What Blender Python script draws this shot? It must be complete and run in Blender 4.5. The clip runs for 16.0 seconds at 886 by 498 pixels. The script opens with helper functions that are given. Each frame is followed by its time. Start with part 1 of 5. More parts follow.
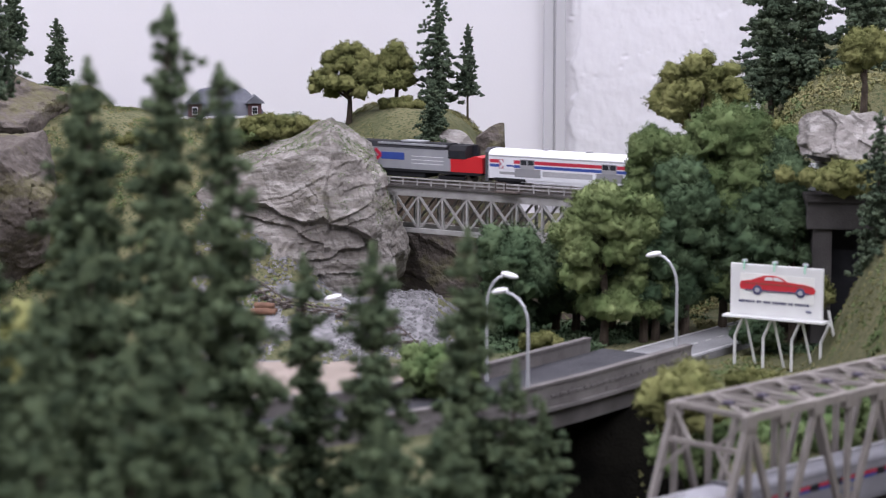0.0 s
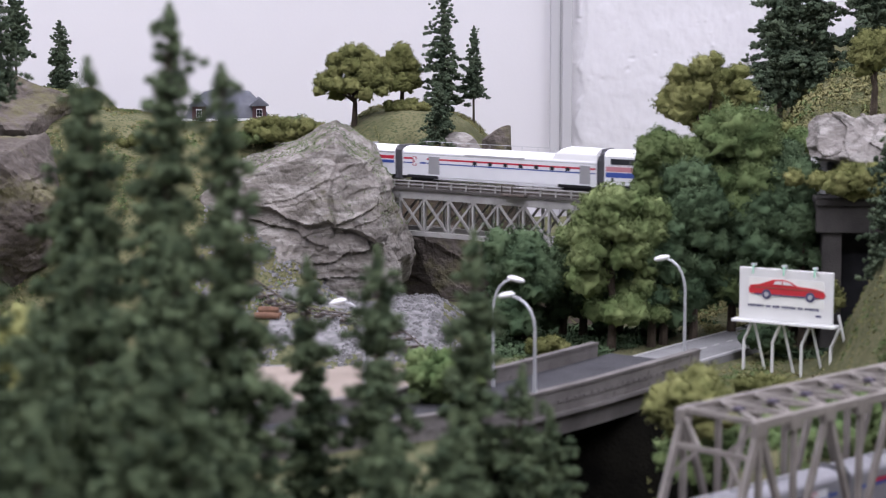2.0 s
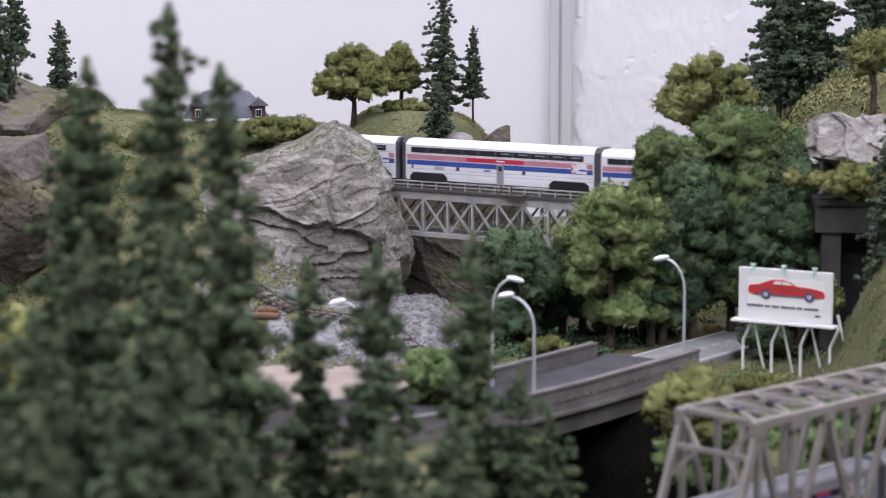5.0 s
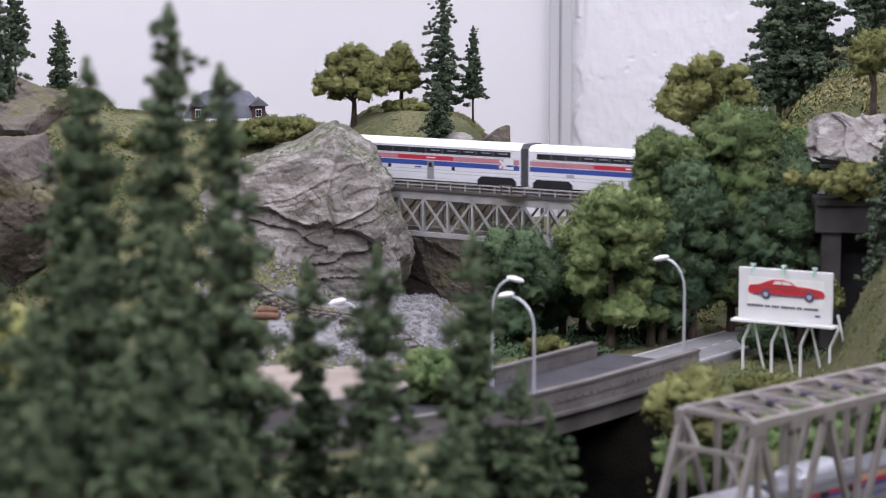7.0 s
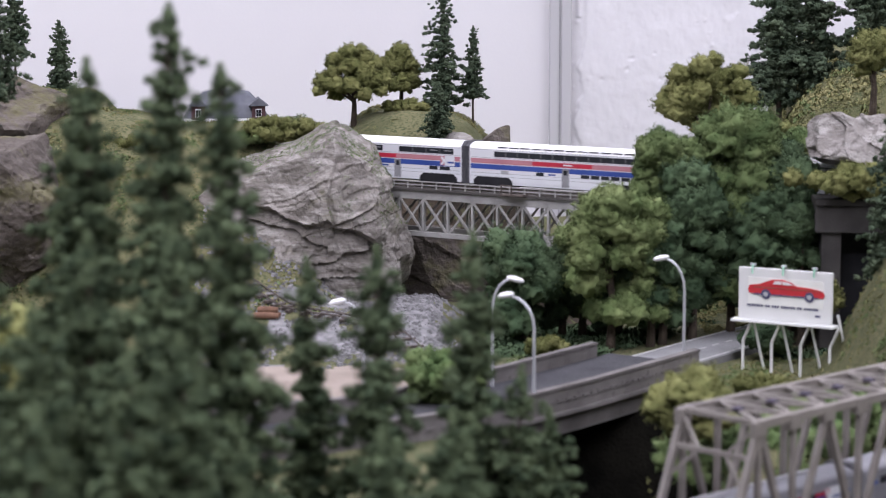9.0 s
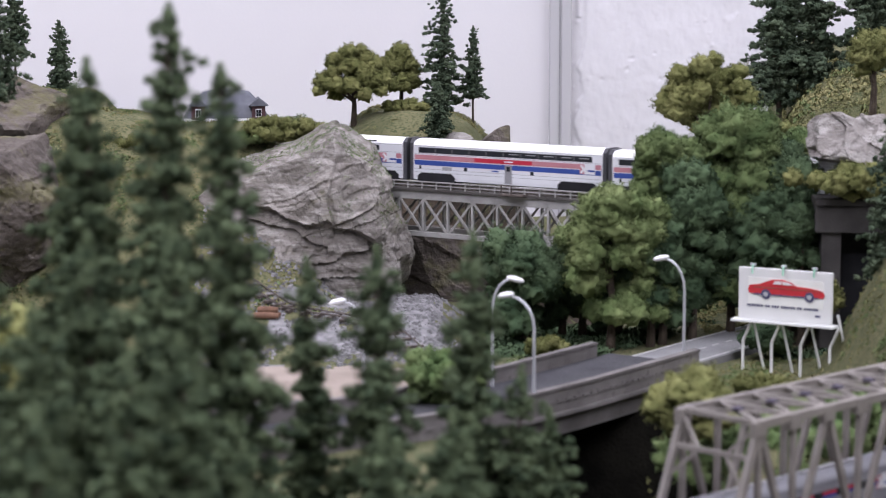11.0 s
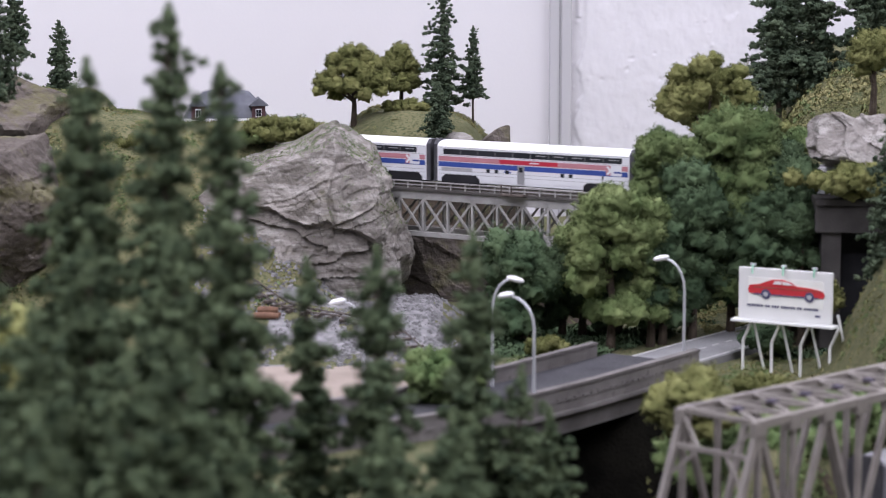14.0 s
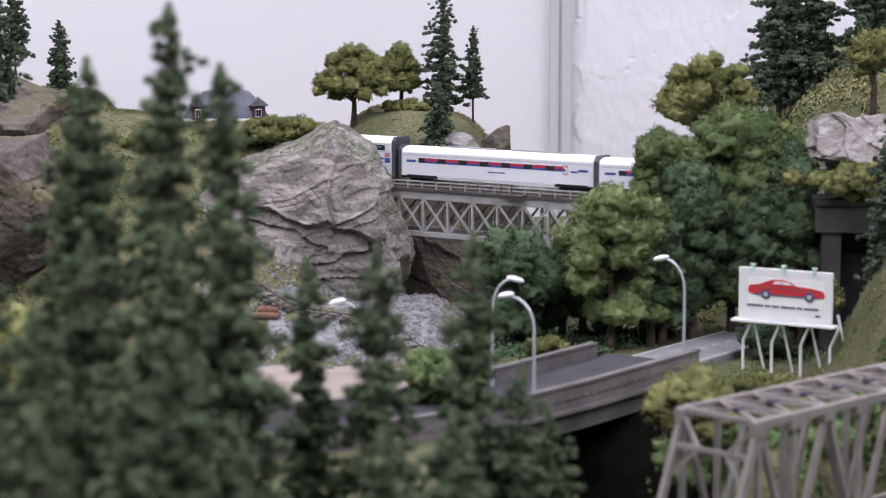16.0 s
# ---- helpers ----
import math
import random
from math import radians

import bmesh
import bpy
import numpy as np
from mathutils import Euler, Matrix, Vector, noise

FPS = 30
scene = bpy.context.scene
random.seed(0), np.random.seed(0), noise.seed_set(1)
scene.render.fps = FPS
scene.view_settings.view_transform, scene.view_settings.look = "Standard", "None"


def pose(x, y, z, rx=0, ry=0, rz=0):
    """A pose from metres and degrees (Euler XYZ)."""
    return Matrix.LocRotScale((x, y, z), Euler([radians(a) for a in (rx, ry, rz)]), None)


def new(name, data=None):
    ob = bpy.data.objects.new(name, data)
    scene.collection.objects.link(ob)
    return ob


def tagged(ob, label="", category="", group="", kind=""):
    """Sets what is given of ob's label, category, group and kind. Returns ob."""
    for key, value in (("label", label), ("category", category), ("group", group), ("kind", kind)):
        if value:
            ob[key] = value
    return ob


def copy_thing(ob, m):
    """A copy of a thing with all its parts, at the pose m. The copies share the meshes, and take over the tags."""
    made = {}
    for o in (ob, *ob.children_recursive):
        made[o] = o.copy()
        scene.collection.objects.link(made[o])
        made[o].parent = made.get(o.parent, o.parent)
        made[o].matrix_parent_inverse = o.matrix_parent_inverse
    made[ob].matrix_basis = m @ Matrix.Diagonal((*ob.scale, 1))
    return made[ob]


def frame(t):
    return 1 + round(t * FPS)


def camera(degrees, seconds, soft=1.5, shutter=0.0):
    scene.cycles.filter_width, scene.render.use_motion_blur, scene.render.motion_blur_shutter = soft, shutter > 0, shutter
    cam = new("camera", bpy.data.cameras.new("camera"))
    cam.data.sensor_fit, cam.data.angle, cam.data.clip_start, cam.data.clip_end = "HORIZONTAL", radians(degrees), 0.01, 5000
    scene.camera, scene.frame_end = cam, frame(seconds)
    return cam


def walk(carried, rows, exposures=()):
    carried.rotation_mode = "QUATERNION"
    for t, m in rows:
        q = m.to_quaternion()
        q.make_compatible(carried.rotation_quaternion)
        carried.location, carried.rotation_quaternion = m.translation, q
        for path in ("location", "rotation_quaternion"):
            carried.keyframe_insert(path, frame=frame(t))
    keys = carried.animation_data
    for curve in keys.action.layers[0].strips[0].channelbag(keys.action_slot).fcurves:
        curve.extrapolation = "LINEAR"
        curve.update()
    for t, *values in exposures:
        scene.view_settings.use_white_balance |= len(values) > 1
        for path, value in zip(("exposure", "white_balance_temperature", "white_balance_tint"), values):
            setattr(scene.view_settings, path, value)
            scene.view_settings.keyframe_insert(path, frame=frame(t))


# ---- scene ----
cam = camera(22.18, 16.0, soft=1.0, shutter=0.4)
cam.data.dof.use_dof = True
cam.data.dof.focus_distance = 1.75
cam.data.dof.aperture_fstop = 18.0
EYE_Z = 0.30


def eye_pose(yaw, down, back=0.0):
    """The tripod's pose: degrees to the right, degrees downward, metres back."""
    a = radians(yaw)
    return pose(-back * math.sin(a), -back * math.cos(a), EYE_Z + back * 0.129, 90 - down, 0, -yaw)


walk(cam, [(0.0, eye_pose(0.13, 7.45 + 0.09, 0.014)), (0.2, eye_pose(0.12, 7.45 + 0.085, 0.009)),
           (0.5, eye_pose(0.093, 7.45 + 0.08, 0.001)), (1.0, eye_pose(0.03, 7.45 + 0.08)),
           (1.5, eye_pose(0.0, 7.45 + 0.042)), (2.0, eye_pose(-0.018, 7.45)), (2.5, eye_pose(-0.006, 7.445)),
           (3.0, eye_pose(0, 7.45)), (4.0, eye_pose(0, 7.45)), (9.0, eye_pose(0, 7.45)), (16.0, eye_pose(0, 7.45))],
     exposures=[(0, 0.0, 6500, 13), (16.0, 0.0, 6500, 13)])

# ---- light: a closed room with ceiling strips ----
world = bpy.data.worlds.new("room_air")
scene.world = world
world.use_nodes = True
world.node_tree.nodes["Background"].inputs[0].default_value = (0.9, 0.93, 1.0, 1)
world.node_tree.nodes["Background"].inputs[1].default_value = 0.05


def ceiling_strip(x, y, z, watts, sx, sy):
    la = bpy.data.lights.new("ceiling_strip", "AREA")
    la.shape, la.size, la.size_y, la.energy, la.color = "RECTANGLE", sx, sy, watts, (0.875, 0.872, 1.0)
    ob = new("ceiling_strip", la)
    ob.matrix_world = pose(x, y, z)
    return ob


ceiling_strip(-0.7, 1.1, 1.52, 48, 0.3, 2.4)
ceiling_strip(0.9, 1.1, 1.52, 46, 0.3, 2.4)
ceiling_strip(0.1, -0.6, 1.52, 42, 2.4, 0.3)


# ---- materials ----
def mat(name, c1, c2, scale=60.0, rough=0.8, bump=0.0, bscale=400.0, metal=0.0, island=0.0, obrand=0.0, detail=6.0, fine=None, spec=0.3, bdist=0.002):
    """A surface whose colour wanders from c1 to c2 at a broad scale and, with fine, a second colour at a small scale."""
    m = bpy.data.materials.new(name)
    m.use_nodes = True
    nt = m.node_tree
    b = nt.nodes["Principled BSDF"]
    b.inputs["Roughness"].default_value = rough
    b.inputs["Metallic"].default_value = metal
    b.inputs["Specular IOR Level"].default_value = spec
    tc = nt.nodes.new("ShaderNodeTexCoord")
    n1 = nt.nodes.new("ShaderNodeTexNoise")
    n1.inputs["Scale"].default_value = scale
    n1.inputs["Detail"].default_value = detail
    nt.links.new(tc.outputs["Object"], n1.inputs["Vector"])
    ramp = nt.nodes.new("ShaderNodeValToRGB")
    ramp.color_ramp.elements[0].position, ramp.color_ramp.elements[1].position = 0.32, 0.68
    ramp.color_ramp.elements[0].color, ramp.color_ramp.elements[1].color = (*c1, 1), (*c2, 1)
    nt.links.new(n1.outputs["Fac"], ramp.inputs["Fac"])
    col = ramp.outputs["Color"]
    if fine:
        n2 = nt.nodes.new("ShaderNodeTexNoise")
        n2.inputs["Scale"].default_value = fine[1]
        n2.inputs["Detail"].default_value = 4
        nt.links.new(tc.outputs["Object"], n2.inputs["Vector"])
        r2 = nt.nodes.new("ShaderNodeValToRGB")
        r2.color_ramp.elements[0].position, r2.color_ramp.elements[1].position = fine[2], fine[2] + 0.12
        nt.links.new(n2.outputs["Fac"], r2.inputs["Fac"])
        mx = nt.nodes.new("ShaderNodeMix")
        mx.data_type = "RGBA"
        nt.links.new(r2.outputs["Color"], mx.inputs[0])
        nt.links.new(col, mx.inputs[6])
        mx.inputs[7].default_value = (*fine[0], 1)
        col = mx.outputs[2]
    if island or obrand:
        src = nt.nodes.new("ShaderNodeNewGeometry").outputs["Random Per Island"] if island else nt.nodes.new("ShaderNodeObjectInfo").outputs["Random"]
        mr = nt.nodes.new("ShaderNodeMapRange")
        amt = island or obrand
        mr.inputs[3].default_value, mr.inputs[4].default_value = 1 - amt, 1 + amt
        nt.links.new(src, mr.inputs[0])
        hs = nt.nodes.new("ShaderNodeHueSaturation")
        nt.links.new(mr.outputs[0], hs.inputs["Value"])
        nt.links.new(col, hs.inputs["Color"])
        col = hs.outputs["Color"]
    nt.links.new(col, b.inputs["Base Color"])
    if bump:
        n3 = nt.nodes.new("ShaderNodeTexNoise")
        n3.inputs["Scale"].default_value = bscale
        n3.inputs["Detail"].default_value = 8
        nt.links.new(tc.outputs["Object"], n3.inputs["Vector"])
        bp = nt.nodes.new("ShaderNodeBump")
        bp.inputs["Strength"].default_value = bump
        bp.inputs["Distance"].default_value = bdist
        nt.links.new(n3.outputs["Fac"], bp.inputs["Height"])
        nt.links.new(bp.outputs["Normal"], b.inputs["Normal"])
    return m


GRASS = mat("grass_flock", (0.080, 0.085, 0.038), (0.165, 0.155, 0.080), 30, 0.95, 0.9, 900, fine=((0.06, 0.075, 0.03), 420, 0.5))
EARTH = mat("brown_earth", (0.022, 0.017, 0.012), (0.058, 0.043, 0.030), 40, 0.95, 0.8, 500, fine=((0.09, 0.10, 0.04), 120, 0.55))
# near-black ground: the deep shade of the gorge put into the colour
GORGE_SHADE = mat("gorge_shade_black", (0.003, 0.003, 0.0025), (0.009, 0.0085, 0.0065), 50, 0.95, 0.5, 500, spec=0.03)
SAND = mat("beige_sand", (0.22, 0.185, 0.155), (0.28, 0.235, 0.20), 30, 0.95, 0.3, 1500)


def rock_mat(name, dark, mid, pale, stain, chip=0.70, tilt=0.36, lichen=0.57):
    """Weathered stone: broad patches, thin tilted beds, dark grime, lichen stains and a few pale chips."""
    m = mat(name, dark, mid, 20, 0.92, 1.0, 170, bdist=0.004, detail=12)
    nt = m.node_tree
    b = nt.nodes["Principled BSDF"]
    col = b.inputs["Base Color"].links[0].from_socket
    tc = next(n for n in nt.nodes if n.type == "TEX_COORD")

    def layer(scale, stretch, lo, hi, colour, amount):
        nonlocal col
        mp = nt.nodes.new("ShaderNodeMapping")
        mp.inputs["Rotation"].default_value = (0, math.atan(tilt), 0)
        mp.inputs["Scale"].default_value = stretch
        nt.links.new(tc.outputs["Object"], mp.inputs["Vector"])
        nz = nt.nodes.new("ShaderNodeTexNoise")
        nz.inputs["Scale"].default_value = scale
        nz.inputs["Detail"].default_value = 9
        nz.inputs["Roughness"].default_value = 0.68
        nt.links.new(mp.outputs["Vector"], nz.inputs["Vector"])
        mr = nt.nodes.new("ShaderNodeMapRange")
        mr.inputs[1].default_value, mr.inputs[2].default_value, mr.inputs[4].default_value = lo, hi, amount
        nt.links.new(nz.outputs["Fac"], mr.inputs[0])
        mx = nt.nodes.new("ShaderNodeMix")
        mx.data_type = "RGBA"
        nt.links.new(mr.outputs[0], mx.inputs[0])
        nt.links.new(col, mx.inputs[6])
        mx.inputs[7].default_value = (*colour, 1)
        col = mx.outputs[2]
    layer(42, (1, 1, 4), 0.47, 0.62, pale, 0.65)
    layer(60, (1, 1, 5), 0.56, 0.70, dark, 0.65)
    layer(26, (1, 1, 1.5), lichen, lichen + 0.12, stain, 0.7)
    layer(120, (1, 1, 1), 0.60, 0.70, tuple(0.6 * q for q in dark), 0.8)
    layer(75, (1, 1, 1), chip, chip + 0.02, (0.62, 0.61, 0.60), 1.0)
    nt.links.new(col, b.inputs["Base Color"])
    return m


ROCK = rock_mat("carved_rock", (0.115, 0.103, 0.09), (0.265, 0.243, 0.222), (0.40, 0.38, 0.355), (0.125, 0.118, 0.066))
ROCK_BROWN = rock_mat("brown_rock", (0.045, 0.037, 0.032), (0.11, 0.093, 0.081), (0.16, 0.14, 0.124), (0.12, 0.115, 0.05), chip=0.9, lichen=0.5)
GRAVEL = mat("grey_gravel", (0.11, 0.108, 0.11), (0.21, 0.206, 0.21), 200, 0.9, island=0.35)
CONIFER = mat("dark_green_foam", (0.026, 0.043, 0.024), (0.112, 0.146, 0.078), 140, 0.95, island=0.16, spec=0.15)
CONIFER_FAR = mat("blue_green_needles", (0.034, 0.053, 0.033), (0.094, 0.122, 0.075), 90, 0.95, island=0.16, spec=0.15)
OLIVE = mat("olive_foam_leaves", (0.100, 0.112, 0.038), (0.205, 0.207, 0.082), 60, 0.95, island=0.16, spec=0.15)
MIDGREEN = mat("mid_green_foam_leaves", (0.056, 0.094, 0.034), (0.150, 0.192, 0.080), 50, 0.95, island=0.16, spec=0.15)
DARKGREEN = mat("dark_leafy_foam", (0.034, 0.063, 0.033), (0.090, 0.130, 0.067), 50, 0.95, island=0.16, spec=0.15)
BARK = mat("brown_bark", (0.035, 0.026, 0.018), (0.07, 0.054, 0.04), 200, 0.9, 0.5, 900)
ASPHALT = mat("grey_asphalt", (0.045, 0.045, 0.05), (0.07, 0.07, 0.075), 30, 0.9, 0.2, 3000, fine=((0.035, 0.035, 0.04), 900, 0.55), spec=0.1)
LINE_WHITE = mat("road_paint", (0.40, 0.40, 0.39), (0.5, 0.5, 0.49), 300, 0.8)
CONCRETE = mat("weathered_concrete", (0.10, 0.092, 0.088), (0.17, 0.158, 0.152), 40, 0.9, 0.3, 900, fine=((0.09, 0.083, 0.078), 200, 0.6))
CONCRETE_DARK = mat("dark_concrete", (0.055, 0.05, 0.047), (0.10, 0.093, 0.088), 40, 0.9, 0.3, 900)
STEEL_GREY = mat("grey_bridge_paint", (0.27, 0.265, 0.255), (0.36, 0.355, 0.342), 120, 0.6, fine=((0.27, 0.25, 0.23), 300, 0.62))
TRUSS_GREY = mat("light_grey_truss_paint", (0.155, 0.14, 0.127), (0.222, 0.203, 0.185), 90, 0.65, fine=((0.17, 0.15, 0.135), 200, 0.62))
RAIL = mat("rail_metal", (0.20, 0.18, 0.16), (0.3, 0.28, 0.26), 300, 0.45, metal=0.7)
TIE = mat("dark_ties", (0.06, 0.05, 0.045), (0.11, 0.09, 0.08), 300, 0.9)
WALL = mat("white_wall_paint", (0.67, 0.655, 0.675), (0.70, 0.69, 0.705), 3, 0.85, 0.05, 300)
WALL_ROUGH = mat("white_rough_plaster", (0.66, 0.65, 0.67), (0.72, 0.71, 0.73), 6, 0.85, 0.35, 90)
TRIM_GREY = mat("grey_wall_trim", (0.47, 0.465, 0.48), (0.53, 0.525, 0.54), 5, 0.8)
FLOOR = mat("floor_paint", (0.3, 0.3, 0.3), (0.36, 0.36, 0.36), 4, 0.6)
WHITE_CAR = mat("white_car_roof", (0.80, 0.80, 0.81), (0.85, 0.85, 0.86), 40, 0.35, spec=0.5)
SILVER = mat("silver_car_side", (0.66, 0.67, 0.70), (0.72, 0.73, 0.76), 60, 0.38, metal=0.15, spec=0.5)
LOW_SILVER = mat("dark_silver_car_side", (0.20, 0.20, 0.225), (0.27, 0.27, 0.295), 60, 0.45, metal=0.15)
SILVER_DARK = mat("grey_car_panel", (0.25, 0.25, 0.26), (0.30, 0.30, 0.31), 60, 0.5)
PINK_RED = mat("faded_red_stripe", (0.40, 0.17, 0.20), (0.46, 0.21, 0.235), 80, 0.45)
RED = mat("red_stripe", (0.40, 0.02, 0.045), (0.46, 0.03, 0.055), 80, 0.45)
BLUE = mat("blue_stripe", (0.03, 0.06, 0.24), (0.04, 0.08, 0.30), 80, 0.45)
NOSE_RED = mat("loco_red", (0.47, 0.012, 0.018), (0.53, 0.02, 0.025), 80, 0.4, spec=0.5)
LOCO_GREY = mat("loco_silver", (0.30, 0.31, 0.33), (0.36, 0.37, 0.39), 80, 0.4, metal=0.3, spec=0.5)
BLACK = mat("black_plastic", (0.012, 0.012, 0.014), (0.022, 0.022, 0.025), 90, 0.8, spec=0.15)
GLASS_DARK = mat("dark_window", (0.015, 0.017, 0.022), (0.028, 0.03, 0.036), 50, 0.25, spec=0.35)
GANGWAY = mat("grey_gangway", (0.045, 0.045, 0.052), (0.065, 0.065, 0.072), 90, 0.7)
POLE = mat("galvanised_pole", (0.42, 0.43, 0.45), (0.5, 0.51, 0.53), 200, 0.45, metal=0.4)
LAMP_WHITE = mat("white_lamp_head", (0.75, 0.75, 0.76), (0.82, 0.82, 0.83), 200, 0.35)
BOARD_WHITE = mat("white_board", (0.60, 0.605, 0.59), (0.65, 0.655, 0.64), 60, 0.6)
CAR_RED = mat("printed_red", (0.44, 0.025, 0.035), (0.50, 0.035, 0.04), 300, 0.6)
INK = mat("printed_navy", (0.06, 0.06, 0.13), (0.09, 0.09, 0.16), 300, 0.7)
GREEN_LAMP = mat("green_lamp_arm", (0.25, 0.50, 0.36), (0.32, 0.56, 0.42), 300, 0.5)
ROOF_SLATE = mat("slate_roof", (0.09, 0.095, 0.115), (0.13, 0.135, 0.155), 120, 0.8, 0.3, 1200)
HOUSE_RED = mat("dark_red_clapboard", (0.075, 0.04, 0.045), (0.11, 0.055, 0.06), 150, 0.8)
HOUSE_WHITE = mat("white_house_trim", (0.65, 0.66, 0.68), (0.72, 0.73, 0.75), 150, 0.7)
RUST = mat("rusty_brown", (0.11, 0.06, 0.04), (0.20, 0.11, 0.07), 200, 0.8)
ORANGE = mat("faded_orange", (0.55, 0.26, 0.16), (0.62, 0.32, 0.2), 90, 0.6)
SIDING_RAIL = mat("rusty_rail", (0.05, 0.04, 0.034), (0.10, 0.085, 0.075), 300, 0.6, metal=0.3)
SILVER_DULL = mat("dull_silver_roof", (0.15, 0.15, 0.165), (0.20, 0.20, 0.22), 30, 0.5, metal=0.2)
VENT_GREY = mat("vent_grey", (0.30, 0.30, 0.31), (0.38, 0.38, 0.39), 900, 0.6)
DOOR_GREY = mat("door_grey", (0.20, 0.20, 0.21), (0.26, 0.26, 0.27), 90, 0.55)
MULLION = mat("window_post_grey", (0.055, 0.055, 0.06), (0.08, 0.08, 0.085), 90, 0.5)
PORTAL_CONCRETE = mat("dark_portal_concrete", (0.030, 0.028, 0.027), (0.062, 0.058, 0.055), 40, 0.9, 0.3, 900)
ROAD_GREY = mat("worn_road_grey", (0.17, 0.17, 0.175), (0.24, 0.24, 0.245), 40, 0.85, 0.2, 3000, fine=((0.15, 0.15, 0.155), 900, 0.55))
LIGHT_ROOF = mat("light_grey_roof", (0.24, 0.24, 0.265), (0.31, 0.31, 0.335), 30, 0.45, spec=0.4)
PALE_ROCK = rock_mat("pale_rock", (0.135, 0.122, 0.11), (0.27, 0.25, 0.235), (0.40, 0.385, 0.365), (0.16, 0.15, 0.10), lichen=0.62)
LIGHTGREEN = mat("light_green_foam_leaves", (0.082, 0.122, 0.044), (0.195, 0.235, 0.100), 50, 0.95, island=0.16, spec=0.15)


# ---- mesh helpers ----
def mesh_ob(name, verts, faces, material, parent=None, label="", smooth=False):
    me = bpy.data.meshes.new(name)
    me.from_pydata(verts, [], faces)
    me.materials.append(material)
    if smooth:
        me.polygons.foreach_set("use_smooth", [True] * len(me.polygons))
    ob = new(name, me)
    ob.parent = parent
    if label:
        tagged(ob, label)
    return ob


def part(name, bm, material, parent=None, label="", smooth=False):
    me = bpy.data.meshes.new(name)
    bm.normal_update()
    bm.to_mesh(me)
    bm.free()
    me.materials.append(material)
    if smooth:
        me.polygons.foreach_set("use_smooth", [True] * len(me.polygons))
    ob = new(name, me)
    ob.parent = parent
    if label:
        tagged(ob, label)
    return ob


def thing(name, m, label, category, group="", kind=""):
    ob = new(name)
    ob.matrix_basis = m
    ob.empty_display_size = 0.01
    return tagged(ob, label, category, group, kind)


def add_box(bm, c, s, rot=None, bevel=0.0):
    """A box of size s round c, its edges broken by bevel."""
    m = Matrix.Translation(c) @ (rot or Matrix.Identity(4)) @ Matrix.Diagonal((*s, 1))
    r = bmesh.ops.create_cube(bm, size=1.0, matrix=m)
    if bevel:
        es = list({e for v in r["verts"] for e in v.link_edges})
        bmesh.ops.bevel(bm, geom=es, offset=bevel, segments=2, affect="EDGES", profile=0.6)
    return bm


def box(c, s, rot=None, bevel=0.0):
    return add_box(bmesh.new(), c, s, rot, bevel)


def add_beam(bm, a, b, w, h, up=(0, 0, 1)):
    """A bar of section w by h from a to b."""
    a, b = Vector(a), Vector(b)
    d = b - a
    z = d.normalized()
    x = z.cross(Vector(up))
    if x.length < 1e-4:
        x = z.cross(Vector((0, 1, 0)))
    x.normalize()
    y = z.cross(x)
    rot = Matrix((x, y, z)).transposed().to_4x4()
    bmesh.ops.create_cube(bm, size=1.0, matrix=Matrix.Translation((a + b) / 2) @ rot @ Matrix.Diagonal((w, h, d.length, 1)))
    return bm


def beam(a, b, w, h):
    return add_beam(bmesh.new(), a, b, w, h)


def tube(points, radii, n=8):
    """A round bar along the points."""
    bm = bmesh.new()
    rings = []
    pts = [Vector(p) for p in points]
    for i, p in enumerate(pts):
        d = (pts[min(i + 1, len(pts) - 1)] - pts[max(i - 1, 0)]).normalized()
        x = d.cross(Vector((0.3, 1, 0.1))).normalized()
        y = d.cross(x)
        r = radii[i] if isinstance(radii, (list, tuple)) else radii
        rings.append([bm.verts.new(p + r * (math.cos(k * 2 * math.pi / n) * x + math.sin(k * 2 * math.pi / n) * y)) for k in range(n)])
    for a, b in zip(rings, rings[1:]):
        for k in range(n):
            bm.faces.new((a[k], a[(k + 1) % n], b[(k + 1) % n], b[k]))
    bm.faces.new(rings[0][::-1])
    bm.faces.new(rings[-1])
    bmesh.ops.recalc_face_normals(bm, faces=bm.faces)
    return bm


def prism(profile, x0, x1):
    """The (y, z) outline drawn out along x from x0 to x1."""
    bm = bmesh.new()
    a = [bm.verts.new((x0, y, z)) for y, z in profile]
    b = [bm.verts.new((x1, y, z)) for y, z in profile]
    n = len(profile)
    for i in range(n):
        bm.faces.new((a[i], a[(i + 1) % n], b[(i + 1) % n], b[i]))
    bm.faces.new(a[::-1])
    bm.faces.new(b)
    bmesh.ops.recalc_face_normals(bm, faces=bm.faces)
    return bm


